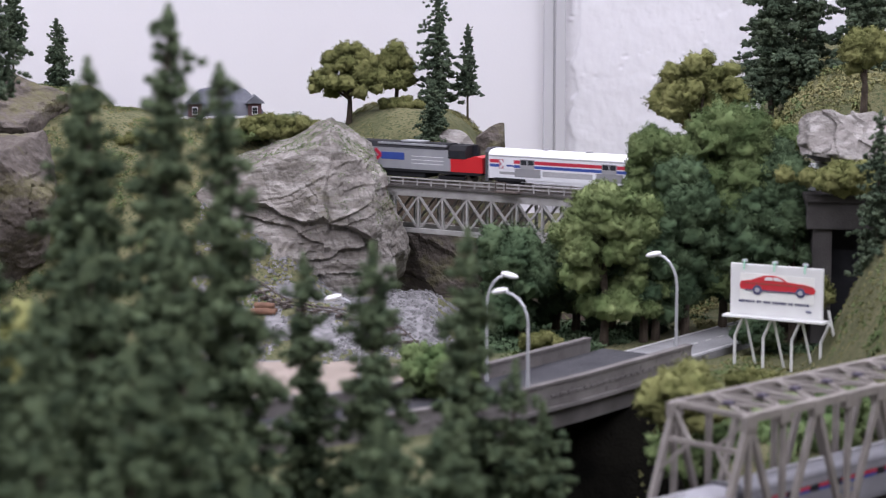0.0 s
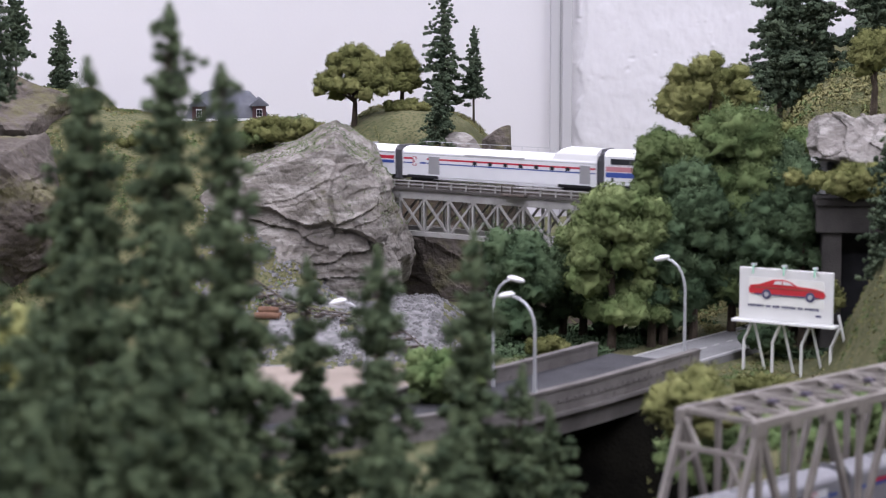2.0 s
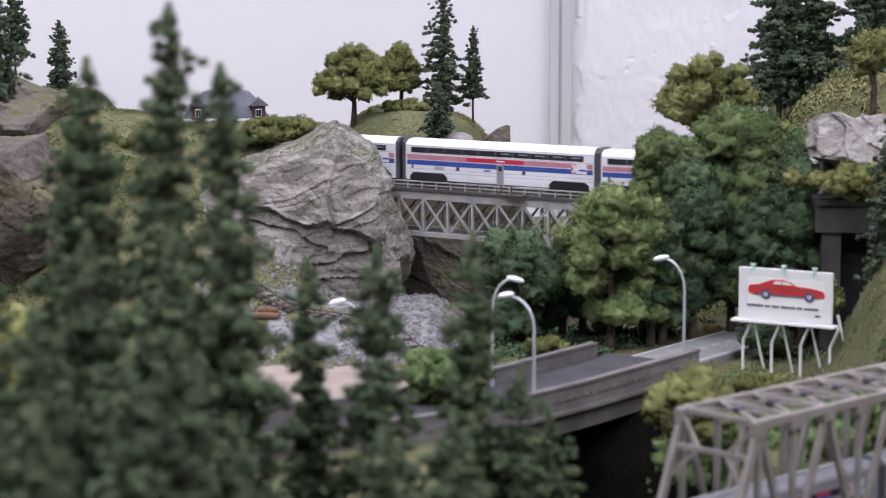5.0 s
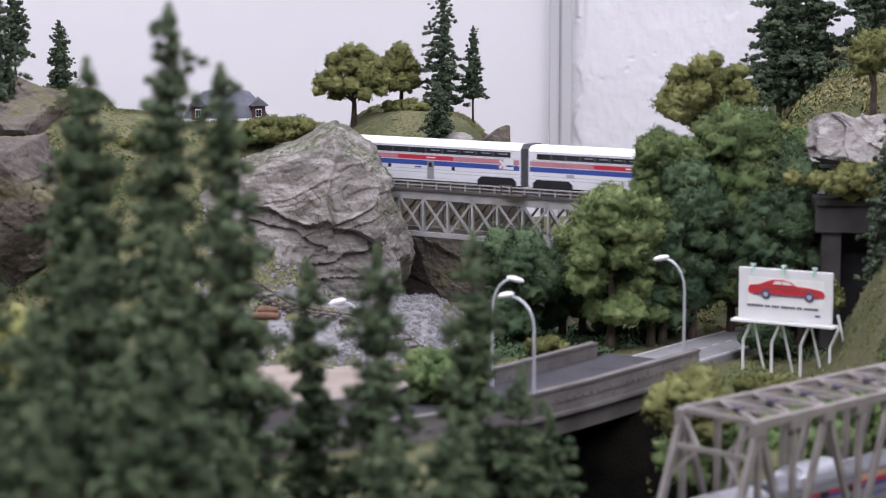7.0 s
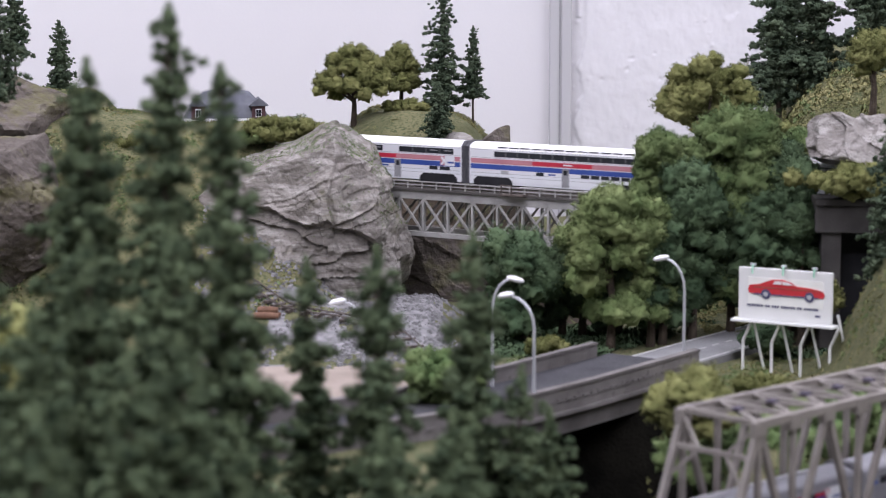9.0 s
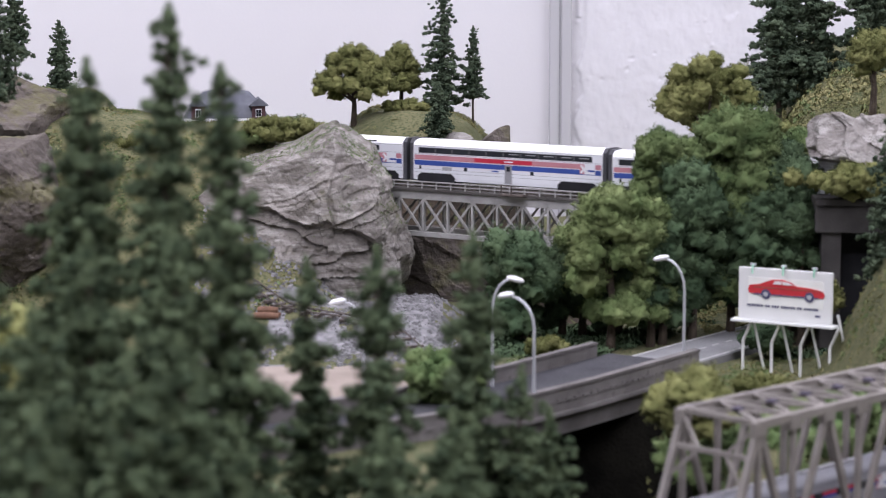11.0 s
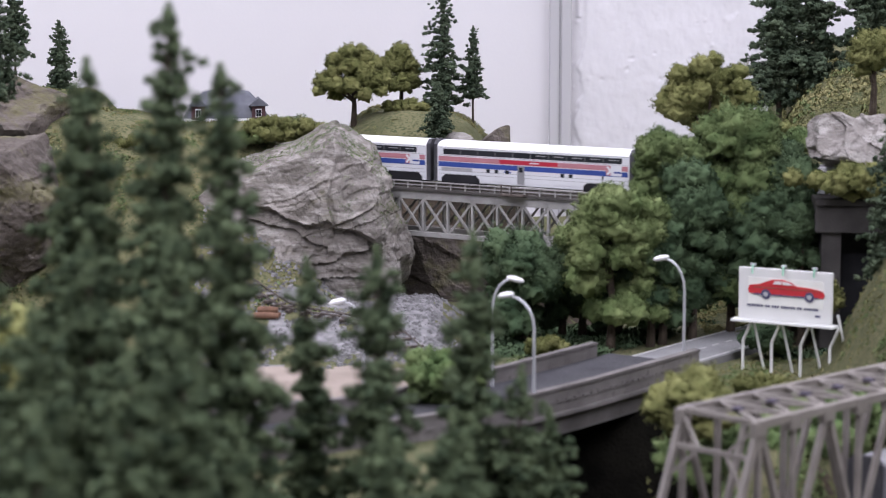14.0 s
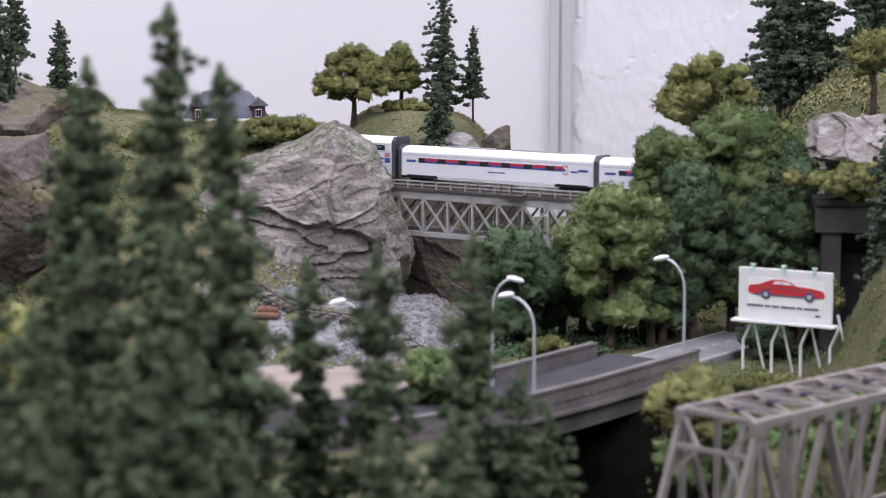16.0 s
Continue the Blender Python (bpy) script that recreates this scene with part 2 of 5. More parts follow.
def clump_mesh(name, centres, sizes, material, rng, parent=None, flat=1.0, label="", leaves=16, leaf=0.45, outs=None, round_off=0.55):
    """Many crumbs of foam in one mesh: each tuft is a ball of small leaves, shaded as the soft ball that it stands for."""
    c = np.asarray(centres, float)
    s = np.asarray(sizes, float)
    n = len(c) * leaves
    d = rng.normal(size=(n, 3))
    d /= np.linalg.norm(d, axis=1)[:, None]
    s = np.repeat(s, leaves)
    at = np.repeat(c, leaves, axis=0) + d * (s * rng.uniform(0.45, 1.0, n))[:, None] * np.array([1, 1, flat])
    u = rng.normal(size=(n, 3))
    u /= np.linalg.norm(u, axis=1)[:, None]
    w = np.cross(d + 0.7 * rng.normal(size=(n, 3)), u)
    w /= np.linalg.norm(w, axis=1)[:, None] + 1e-9
    r = (s * leaf * rng.uniform(0.6, 1.25, n))[:, None]
    out = np.repeat(np.asarray(outs, float), leaves, axis=0) if outs is not None else np.tile([0.0, 0.0, 0.8], (n, 1))
    soft = round_off * d + out + 0.22 * rng.normal(size=(n, 3))
    soft /= np.linalg.norm(soft, axis=1)[:, None] + 1e-9
    tri = np.stack([at - 0.75 * r * u - 0.4 * r * w, at + 0.9 * r * w, at + 0.85 * r * u - 0.4 * r * w], 1)
    face_dir = np.cross(tri[:, 1] - tri[:, 0], tri[:, 2] - tri[:, 0])
    turn = (face_dir * soft).sum(1) < 0
    tri[turn] = tri[turn][:, ::-1]
    v = tri.reshape(-1, 3)
    f = np.arange(3 * n).reshape(-1, 3)
    me = bpy.data.meshes.new(name)
    me.vertices.add(len(v))
    me.vertices.foreach_set("co", v.ravel())
    me.loops.add(f.size)
    me.loops.foreach_set("vertex_index", f.ravel().astype(np.int32))
    me.polygons.add(len(f))
    me.polygons.foreach_set("loop_start", np.arange(0, f.size, 3, dtype=np.int32))
    me.update(calc_edges=True)
    me.polygons.foreach_set("use_smooth", [True] * len(me.polygons))
    me.normals_split_custom_set_from_vertices(np.repeat(soft, 3, axis=0).tolist())
    me.materials.append(material)
    ob = new(name, me)
    ob.parent = parent
    if label:
        tagged(ob, label)
    return ob


def smooth01(t):
    t = min(1.0, max(0.0, t))
    return t * t * (3 - 2 * t)


def fbm(x, y, z, octaves=4):
    return noise.fractal(Vector((x, y, z)), 1.0, 2.0, octaves)


# ---- the railway's plan ----
TRACK_Z = 0.1413
TRACK_AT = Vector((0.037, 1.54))
TRACK_DIR = Vector((-0.832, 0.555))
ARC_S, ARC_R, ARC_TURN = -0.13, 0.35, radians(54)
BEND_S, BEND_R = 0.30, 0.50


def track_point(s):
    """Plan place and heading angle (the way in which s grows) on the high line."""
    if s > BEND_S:
        # past the ridge the line bends to run along the back wall
        p = TRACK_AT + BEND_S * TRACK_DIR
        head = math.atan2(TRACK_DIR.y, TRACK_DIR.x)
        turn = min((s - BEND_S) / BEND_R, math.pi - head)
        a = head + turn
        rest = s - BEND_S - BEND_R * turn
        return p.x + BEND_R * (math.sin(a) - math.sin(head)) + rest * math.cos(a), p.y + BEND_R * (math.cos(head) - math.cos(a)) + rest * math.sin(a), a
    if s >= ARC_S:
        p = TRACK_AT + s * TRACK_DIR
        return p.x, p.y, math.atan2(TRACK_DIR.y, TRACK_DIR.x)
    p = TRACK_AT + ARC_S * TRACK_DIR
    back = math.atan2(-TRACK_DIR.y, -TRACK_DIR.x)
    d = ARC_S - s
    cx, cy = p.x - ARC_R * math.sin(back), p.y + ARC_R * math.cos(back)
    turn = min(d / ARC_R, ARC_TURN)
    a = back + turn
    x, y = cx + ARC_R * math.sin(a), cy - ARC_R * math.cos(a)
    rest = d - ARC_R * turn
    return x + rest * math.cos(a), y + rest * math.sin(a), a + math.pi


def track_side(x, y):
    """Distance across and along the straight of the high line."""
    d = Vector((x, y)) - TRACK_AT
    return d.x * TRACK_DIR.y - d.y * TRACK_DIR.x, d.dot(TRACK_DIR)


ROAD_Z = 0.06
TRUSS_AT, TRUSS_E, TRUSS_W = Vector((0.1206, 0.965)), Vector((0.72, 0.694)), Vector((-0.694, 0.72))
TRUSS_TOP, TRUSS_RAIL = 0.102, 0.040


def bump2(x, y, cx, cy, rx, ry):
    return math.exp(-((x - cx) / rx) ** 2 - ((y - cy) / ry) ** 2)


def ground_height(x, y):
    n = fbm(x * 9, y * 9, 1.7) * 0.008 + fbm(x * 40, y * 40, 5.1) * 0.0022
    h = 0.056 + 0.3 * n
    # wooded slope before the river
    f = smooth01((0.95 - y) / 0.2) * smooth01((0.10 - x) / 0.12)
    h += 0.03 * f
    # dip under the near truss and under the road bridge
    d = Vector((x - 0.076, y - 1.10))
    along, across = d.x * 0.12 + d.y * 0.99, d.x * 0.99 - d.y * 0.12
    h -= 0.21 * math.exp(-(across / 0.05) ** 4) * smooth01((along + 0.30) / 0.1) * smooth01((0.17 - along) / 0.08)
    t = Vector((x, y)) - TRUSS_AT
    ta, tw = t.dot(TRUSS_E), t.dot(TRUSS_W)
    h -= 0.05 * math.exp(-(tw / 0.05) ** 4) * smooth01((0.16 - abs(ta - 0.08)) / 0.08)
    # left ridge
    front = 1.36 + 0.05 * math.sin(x * 14) + 0.10 * smooth01((x + 0.30) / 0.2)
    r = smooth01((y - front) / 0.21) * smooth01((-0.066 - x) / 0.035)
    h += r * (0.1235 + 0.006 * smooth01((-0.19 - x) / 0.04) + 0.014 * smooth01((-0.30 - x) / 0.08) + n * 0.35 - 0.045 * smooth01((y - 1.62) / 0.14) * smooth01((x + 0.275) / 0.05) - 0.035 * smooth01((y - 1.80) / 0.1))
    # mound behind the line
    e = ((x + 0.022) / 0.085) ** 2 + ((y - 1.79) / 0.11) ** 2
    m = math.exp(-0.55 * e * e)
    h += (0.121 * m + 0.5 * m * n) * (1 - r)
    # ground rising to the foot of the outcrop
    h += 0.016 * smooth01((y - 1.34) / 0.08) * smooth01((1.56 - y) / 0.06) * smooth01((0.02 - x) / 0.03) * smooth01((x + 0.24) / 0.04)
    # right hill
    q0 = smooth01((x - max(0.205, 0.145 * y)) / 0.02) * smooth01((y - 1.40) / 0.02)
    h += q0 * (0.10 + n)
    q = smooth01((x - 0.137 * y + 0.022 - 0.01 * math.sin(y * 20)) / 0.075) * smooth01((y - 1.51) / 0.08)
    h += q * (0.148 - 0.10 * q0 + n * 0.8 + 0.01 * smooth01((x - 0.26) / 0.1))
    # grassy bank beside the sign
    b = smooth01((x - 0.212) / 0.06) * smooth01((y - 1.08) / 0.08) * smooth01((1.36 - y) / 0.06)
    h += b * (0.085 + 0.4 * n)
    # the line's own cutting
    across, along = track_side(x, y)
    if along > 0.14:
        h += 0.007 * r * math.exp(-(across / 0.035) ** 2) * smooth01((along - 0.14) / 0.03)
    if abs(across) < 0.05 and -0.2 < along < 0.16:
        h = min(h, 0.118 + 0.3 * smooth01((abs(across) - 0.02) / 0.03) + 0.25 * smooth01((along - 0.13) / 0.03))
    # low ground where the gorge runs out behind the bridge
    g = bump2(x, y, 0.10, 1.72, 0.05, 0.16)
    h -= 0.05 * g
    return h


def build_ground():
    xs = np.concatenate([np.arange(-1.62, -0.42, 0.03), np.arange(-0.42, 0.42, 0.005), np.arange(0.42, 2.3, 0.03)])
    ys = np.concatenate([np.arange(0.40, 0.8, 0.012), np.arange(0.8, 2.0, 0.0055), np.arange(2.0, 2.105, 0.02)])
    verts = [(x, y, ground_height(x, y)) for y in ys for x in xs]
    w = len(xs)
    faces = [(j * w + i, j * w + i + 1, (j + 1) * w + i + 1, (j + 1) * w + i) for j in range(len(ys) - 1) for i in range(w - 1)]
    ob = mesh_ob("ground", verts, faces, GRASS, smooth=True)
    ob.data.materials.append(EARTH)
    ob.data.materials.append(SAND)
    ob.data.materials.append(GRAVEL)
    ob.data.materials.append(GORGE_SHADE)
    for p in ob.data.polygons:
        x, y, z = p.center
        nz = p.normal.z
        k = fbm(x * 25, y * 25, 9.0)
        if -0.17 < x < 0.0 and 1.15 < y < 1.50 + 0.03 * k and z < 0.085:
            bare = y - 1.33 - 0.03 * k
            p.material_index = 2 if 1.215 < y and bare < 0 else 0 if k < -0.12 or (x < -0.11 and k < 0.1) else 3
        elif (x + 0.022) ** 2 + (y - 1.79) ** 2 < 0.012 and y > 1.66 and z > 0.12:
            p.material_index = 0
        # low ground under the road bridge is coloured black for its shade
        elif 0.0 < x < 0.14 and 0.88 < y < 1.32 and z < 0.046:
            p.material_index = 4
        # bank below the railway bridge: brown earth whose dark colour also carries the shade
        elif y > 1.575 and -0.08 < x < 0.12 and z < 0.135 and y < 1.80:
            p.material_index = 1
        elif (x > 0.2 and y < 1.36) or (x > 0.15 and y > 1.45):
            p.material_index = 0
        elif nz < 0.50 + 0.25 * k or z < 0.03:
            p.material_index = 1
    tagged(ob, "model landscape with green and tan scatter over brown slopes", "ground", kind="structure")
    return ob


build_ground()


# ---- the room ----
def build_room():
    def slab(name, c, s, material, label):
        return tagged(part(name, box(c, s), material), label, "wall" if "wall" in name else name, kind="structure")
    slab("floor", (0.4, -0.1, -1.05), (5.4, 4.7, 0.1), FLOOR, "plain grey painted room floor")
    slab("ceiling", (0.4, -0.1, 1.61), (5.4, 4.7, 0.1), WALL, "plain white ceiling of the room")
    slab("wall_back", (-1.02, 2.19, 0.3), (2.25, 0.1, 2.6), WALL, "smooth white painted wall behind the layout")
    slab("wall_front", (0.4, -2.35, 0.3), (5.1, 0.1, 2.6), WALL, "plain white wall")
    slab("wall_left", (-2.2, -0.08, 0.3), (0.1, 4.44, 2.6), WALL, "plain white wall")
    slab("wall_right", (3.0, -0.08, 0.3), (0.1, 4.44, 2.6), WALL, "plain white wall")
    # the rougher plaster beside the grey strip, with pits, runs and a ragged trowel edge
    xs, zs = np.concatenate([np.arange(0.121, 0.36, 0.0012), np.arange(0.36, 2.94, 0.03)]), np.arange(0.06, 0.37, 0.0012)
    rng = np.random.default_rng(5)
    gx, gz = np.meshgrid(xs, zs)
    dent = np.array([[0.0006 * fbm(x * 90, z * 60, 3.0, 3) + 0.0007 * max(0.0, fbm(x * 16, z * 7, 8.0, 3)) for x in xs] for z in zs])
    for _ in range(120):
        px, pz, r = rng.uniform(0.122, 0.36), rng.uniform(0.08, 0.36), rng.uniform(0.0006, 0.0022)
        dent += rng.choice([-0.0011, -0.0008, 0.0009, 0.0006]) * np.exp(-((gx - px) / (rng.uniform(0.6, 1.5) * r)) ** 2 - ((gz - pz) / (rng.uniform(0.5, 1.2) * r)) ** 2)
    edge = 0.131 + 0.012 * np.clip((zs - 0.20) / 0.15, -0.4, 1) + np.array([0.006 * fbm(z * 38, 1, 2, 3) for z in zs])
    dent += 0.0016 / (1 + np.exp(-(gx - edge[:, None]) / 0.0006))
    run = 0.128 + 0.03 * np.clip((zs - 0.26) / 0.1, 0, 1) ** 2
    dent += 0.0022 * np.exp(-((gx - run[:, None]) / 0.0022) ** 2) * (gz > 0.24)
    verts = [(x, 2.139 - d, z) for x, z, d in zip(gx.ravel(), gz.ravel(), dent.ravel())]
    w = len(xs)
    faces = [(j * w + i, j * w + i + 1, (j + 1) * w + i + 1, (j + 1) * w + i) for j in range(len(zs) - 1) for i in range(w - 1)]
    plaster = mesh_ob("wall_plaster", verts, faces, WALL_ROUGH, smooth=True)
    tagged(plaster, "white rough plaster wall with pits and drips", "wall", kind="structure")
    slab("wall_back_core", (1.53, 2.195, 0.3), (2.83, 0.1, 2.6), WALL, "white wall behind the plaster")
    strip = part("trim", box((0.1106, 2.135, 0.3), (0.0207, 0.012, 2.6), bevel=0.0012), TRIM_GREY)
    tagged(strip, "grey vertical strip covering the wall joint", "trim", kind="structure")
    part("groove", box((0.1096, 2.1288, 0.3), (0.0008, 0.0012, 2.6)), SILVER_DARK, strip)
    part("fillet", box((0.1160, 2.1285, 0.3), (0.0090, 0.0022, 2.6), bevel=0.0006), TRIM_GREY, strip)
    # the table under the landscape
    tb = part("layout_table", box((0.33, 1.24, -0.26), (3.92, 1.70, 0.08), bevel=0.004), TIE)
    tagged(tb, "dark wooden table carrying the model landscape", "table")
    for x in (-1.55, 0.33, 2.2):
        for y in (0.45, 2.0):
            part("leg", box((x, y, -0.65), (0.07, 0.07, 0.70)), TIE, tb)


build_room()


# ---- rocks ----
def sphere_points(n):
    bm = bmesh.new()
    bmesh.ops.create_icosphere(bm, subdivisions=n, radius=1.0)
    v = [tuple(q.co) for q in bm.verts]
    f = [tuple(q.index for q in p.verts) for p in bm.faces]
    bm.free()
    return v, f


def rock_mesh(planes, detail, rough, seed, strata=0.0, soft=0.0):
    """A boulder bounded by planes (normal, distance), roughened with ledges and cracks."""
    v, f = sphere_points(detail)
    pl = [(Vector(nm).normalized(), d) for nm, d in planes]
    out = []
    for p in v:
        u = Vector(p)
        rs = sorted(d / max(nm.dot(u), 1e-3) for nm, d in pl)
        r = rs[0]
        if soft:
            r -= soft * math.exp(-(rs[1] - rs[0]) / soft)
        q = u * r
        c = fbm(q.x * 16 + seed, q.y * 16, q.z * 16, 5)
        k = noise.ridged_multi_fractal(q * 20 + Vector((seed, 0, 0)), 0.9, 2.2, 6, 1.0, 2.0)
        d = rough * (0.45 * c - 0.26 * (k - 1.0))
        if strata:
            # tilted beds: sharp steps, fine lines and blocky plates
            bed = (q.z + q.x * 0.55 + 0.010 * c) * 62
            step = noise.cell(Vector((math.floor(bed) * 7.3, math.floor((q.x - 0.4 * q.z + 0.012 * c) * 30 + 0.37 * math.floor(bed)) * 3.1, seed)))
            d += strata * (step - 0.5) * 0.9 - strata * 0.5 * (bed % 1.0)
            fine = (q.z + q.x * 0.55 + 0.012 * c) * 240
            d += strata * 0.10 * (fine % 1.0) * max(0.0, 0.4 + 2 * c)
            crack = abs(fbm(q.x * 11 + seed, q.y * 11 + 4, q.z * 11, 3))
            d -= strata * 1.3 * max(0.0, 1 - crack / 0.035)
        out.append(q + u * d)
    return out, f


def rock(name, at, planes, detail, rough, seed, material, label, strata=0.0, rz=0.0, soft=0.0):
    v, f = rock_mesh(planes, detail, rough, seed, strata, soft)
    ob = mesh_ob(name, v, f, material)
    ob.matrix_basis = pose(*at, 0, 0, rz)
    return tagged(ob, label, "rock")


def random_planes(rng, sx, sy, sz, n=26):
    out = []
    for _ in range(n):
        a = Vector(rng.normal(size=3)).normalized()
        out.append((tuple(a), math.sqrt((a.x * sx) ** 2 + (a.y * sy) ** 2 + (a.z * sz) ** 2) * rng.uniform(0.72, 1.0)))
    return out + [((0, 0, -1), sz), ((0, 0, 1), sz * 1.1), ((1, 0, 0), sx * 1.1), ((-1, 0, 0), sx * 1.1), ((0, 1, 0), sy), ((0, -1, 0), sy * 1.1)]


CRACKS = (  # (x, z) along the outcrop's face, depth of the undercut below
    (((-0.062, 0.020), (-0.034, 0.019), (-0.022, 0.012), (-0.010, 0.0080), (0.004, 0.0105), (0.010, 0.006), (0.022, 0.004), (0.040, -0.006)), 0.0085),
    (((-0.060, 0.013), (-0.020, 0.005), (-0.006, -0.004), (0.004, -0.006)), 0.0045),
    (((-0.006, -0.019), (0.010, -0.0180), (0.016, -0.012), (0.030, -0.010), (0.040, -0.0085)), 0.0062),
    (((0.009, 0.008), (0.024, 0.013), (0.033, 0.019), (0.036, 0.026)), 0.0028),
    (((-0.060, -0.026), (-0.030, -0.027), (0.000, -0.031), (0.030, -0.029)), 0.0035))


def along(points, x):
    """Height of a crack at x, or None past its ends."""
    for (x0, z0), (x1, z1) in zip(points, points[1:]):
        if x0 <= x < x1:
            return z0 + (z1 - z0) * (x - x0) / (x1 - x0)
    return None


def build_outcrop():
    """The split grey rock: flat faces meeting in sharp ridges, fine tilted beds, undercut ledges."""
    planes = [((-0.36, -0.90, 0.26), 0.0490), ((0.46, -0.88, 0.12), 0.0500), ((0.90, -0.40, 0.05), 0.0492), ((0.93, 0.08, 0.367), 0.0525), ((0.60, -0.05, 0.80), 0.0575),
              ((-0.40, -0.12, 0.90), 0.0575), ((-1, 0.1, 0.1), 0.085), ((0, 1, 0.1), 0.05), ((0, 0, -1), 0.075), ((0.1, -0.97, -0.10), 0.0475), ((0.9, -0.1, -0.42), 0.0615), ((-0.6, -0.8, -0.1), 0.072), ((0.1, 0, 1), 0.0695)]
    pl = [(Vector(nm).normalized(), d) for nm, d in planes]
    v, f = sphere_points(7)
    out = []
    for p in v:
        u = Vector(p)
        q = u * min(d / max(nm.dot(u), 1e-3) for nm, d in pl)
        c = fbm(q.x * 14 + 3, q.y * 14, q.z * 14, 5)
        wob = 0.004 * fbm(q.x * 30, q.y * 30 + 5, q.z * 30, 3)
        bed = q.z - 0.36 * q.x + wob
        d = 0.0046 * c + 0.0022 * fbm(q.x * 70, q.y * 70, q.z * 70 + 2, 4)
        # fine tilted beds and broader plates
        layer = noise.cell(Vector((math.floor(bed * 210) * 3.7, math.floor((q.x + 0.3 * q.z + wob) * 42) * 1.9, 0.5)))
        plate = noise.cell(Vector((math.floor(bed * 70) * 5.1, math.floor((q.x + 0.2 * q.z + 2 * wob) * 26) * 2.3, 7.5)))
        upper = smooth01((q.z + 0.006) / 0.012)
        d += (0.0007 * layer + 0.0011 * plate) * (0.15 + 0.85 * upper) - 0.0004 * upper * ((bed * 210) % 1.0)
        # knobbly lower part
        low = 1 - upper
        d -= low * 0.0030 * abs(fbm(q.x * 45 + 1, q.y * 45, q.z * 45, 4)) * 2
        if q.y < 0.0:
            for pts, deep in CRACKS:
                z = along(pts, q.x + 0.25 * wob)
                if z is not None:
                    below = z + 0.6 * wob - q.z
                    if below > 0:
                        d -= deep * math.exp(-below / (1.6 * deep + 0.002))
                    elif below > -0.003:
                        d += 0.0009 * (1 + below / 0.003)
        # the upright ridge between the two upper faces, split by a crack
        if q.z > -0.002 and q.y < 0:
            edge = q.x - 0.0065 - 0.04 * (q.z - 0.03) - 1.2 * wob
            d += 0.0032 * math.exp(-abs(edge) / 0.008) * smooth01((q.z + 0.002) / 0.01)
            d -= 0.0022 * (1 + 1.5 * c) * math.exp(-((edge - 0.0022 - 0.5 * wob) / 0.0012) ** 2) * smooth01(q.z / 0.008)
        if q.x > 0.034:
            d -= 0.0030 * abs(fbm(q.x * 26, q.y * 26 + 9, q.z * 13, 4)) * 2
        out.append(q + u * d)
    ob = mesh_ob("rock_outcrop", out, f, ROCK)
    ob.matrix_basis = pose(-0.080, 1.52, 0.115)
    return tagged(ob, "grey carved rock outcrop with cracked strata", "rock")


build_outcrop()


# ---- plants ----
def conifer_mesh(h, spread, seed, clump, per, droop=0.35, bare=0.0, gap=(0.028, 0.045), power=0.85, uneven=0.6, full=1.0):
    """Clump centres and sizes of a spruce of height h: whorls of drooping arms, each arm a string of tufts, its tip upturned."""
    rng = np.random.default_rng(seed)
    cs, sz = [], []
    z = 0.08 * h + bare * h
    while z < h * 0.975:
        k = 1 - z / h
        reach = spread * (k ** power) * rng.uniform(0.75, 1.15) + 0.35 * clump
        arms = max(3, int(3.5 + 5 * k * full))
        a0 = rng.uniform(0, 6.28)
        for i in range(arms):
            a = a0 + i * 6.283 / arms + rng.normal() * 0.3
            r1 = reach * rng.uniform(1 - 0.55 * uneven, 1 + 0.35 * uneven)
            lift = rng.normal() * 0.012 * h
            steps = max(1, int(r1 / (clump * 0.75)))
            for j in range(steps + 1):
                r = r1 * (j + 0.2) / (steps + 0.2)
                for _ in range(per):
                    e = rng.normal(size=3) * clump * 0.42
                    cs.append((r * math.cos(a) + e[0], r * math.sin(a) + e[1], z + lift - droop * r * r / max(spread, 1e-4) + 0.15 * r + e[2]))
                    sz.append(clump * rng.uniform(0.55, 1.05) * (0.6 + 0.4 * min(1.0, 2.2 * k)))
        z += h * rng.uniform(*gap) * (0.7 + 0.3 * k)
    for i in range(4):
        cs.append((0, 0, h * (1 - 0.012 * i))), sz.append(clump * (0.42 + 0.1 * i))
    return np.array(cs), np.array(sz), rng


def conifer(h, spread, seed, clump, per, material, label, group, droop=0.35, bare=0.0, gap=(0.028, 0.045), leaves=11, leaf=0.7, power=0.85, uneven=0.6, full=1.0):
    ob = thing("conifer", Matrix.Identity(4), label, "tree", group)
    cs, sz, rng = conifer_mesh(h, spread, seed, clump, per, droop, bare, gap, power, uneven, full)
    part("trunk", tube([(0, 0, -0.02), (0.0005, 0, h * 0.5), (0, 0, h * 0.98)], [h * 0.016, h * 0.010, h * 0.002], 7), BARK, ob)
    outs = cs * np.array([1, 1, 0]) / (np.linalg.norm(cs[:, :2], axis=1)[:, None] + 0.3 * spread) * 0.35 + np.array([0, 0, 0.5])
    clump_mesh("crown", cs, sz, material, rng, ob, flat=0.75, leaves=leaves, leaf=leaf, outs=outs, round_off=1.0)
    # the solid foam inside each tuft
    ball, tri = (np.array(q) for q in sphere_points(2))
    bumpy = 1 + 0.30 * rng.normal(size=(len(cs), len(ball), 1))
    verts = cs[:, None, :] + ball[None] * sz[:, None, None] * 0.54 * bumpy * np.array([1, 1, 0.8])
    faces = tri[None] + (np.arange(len(cs)) * len(ball))[:, None, None]
    mesh_ob("foliage", verts.reshape(-1, 3).tolist(), faces.reshape(-1, 3).tolist(), material, ob, smooth=True)
    return ob


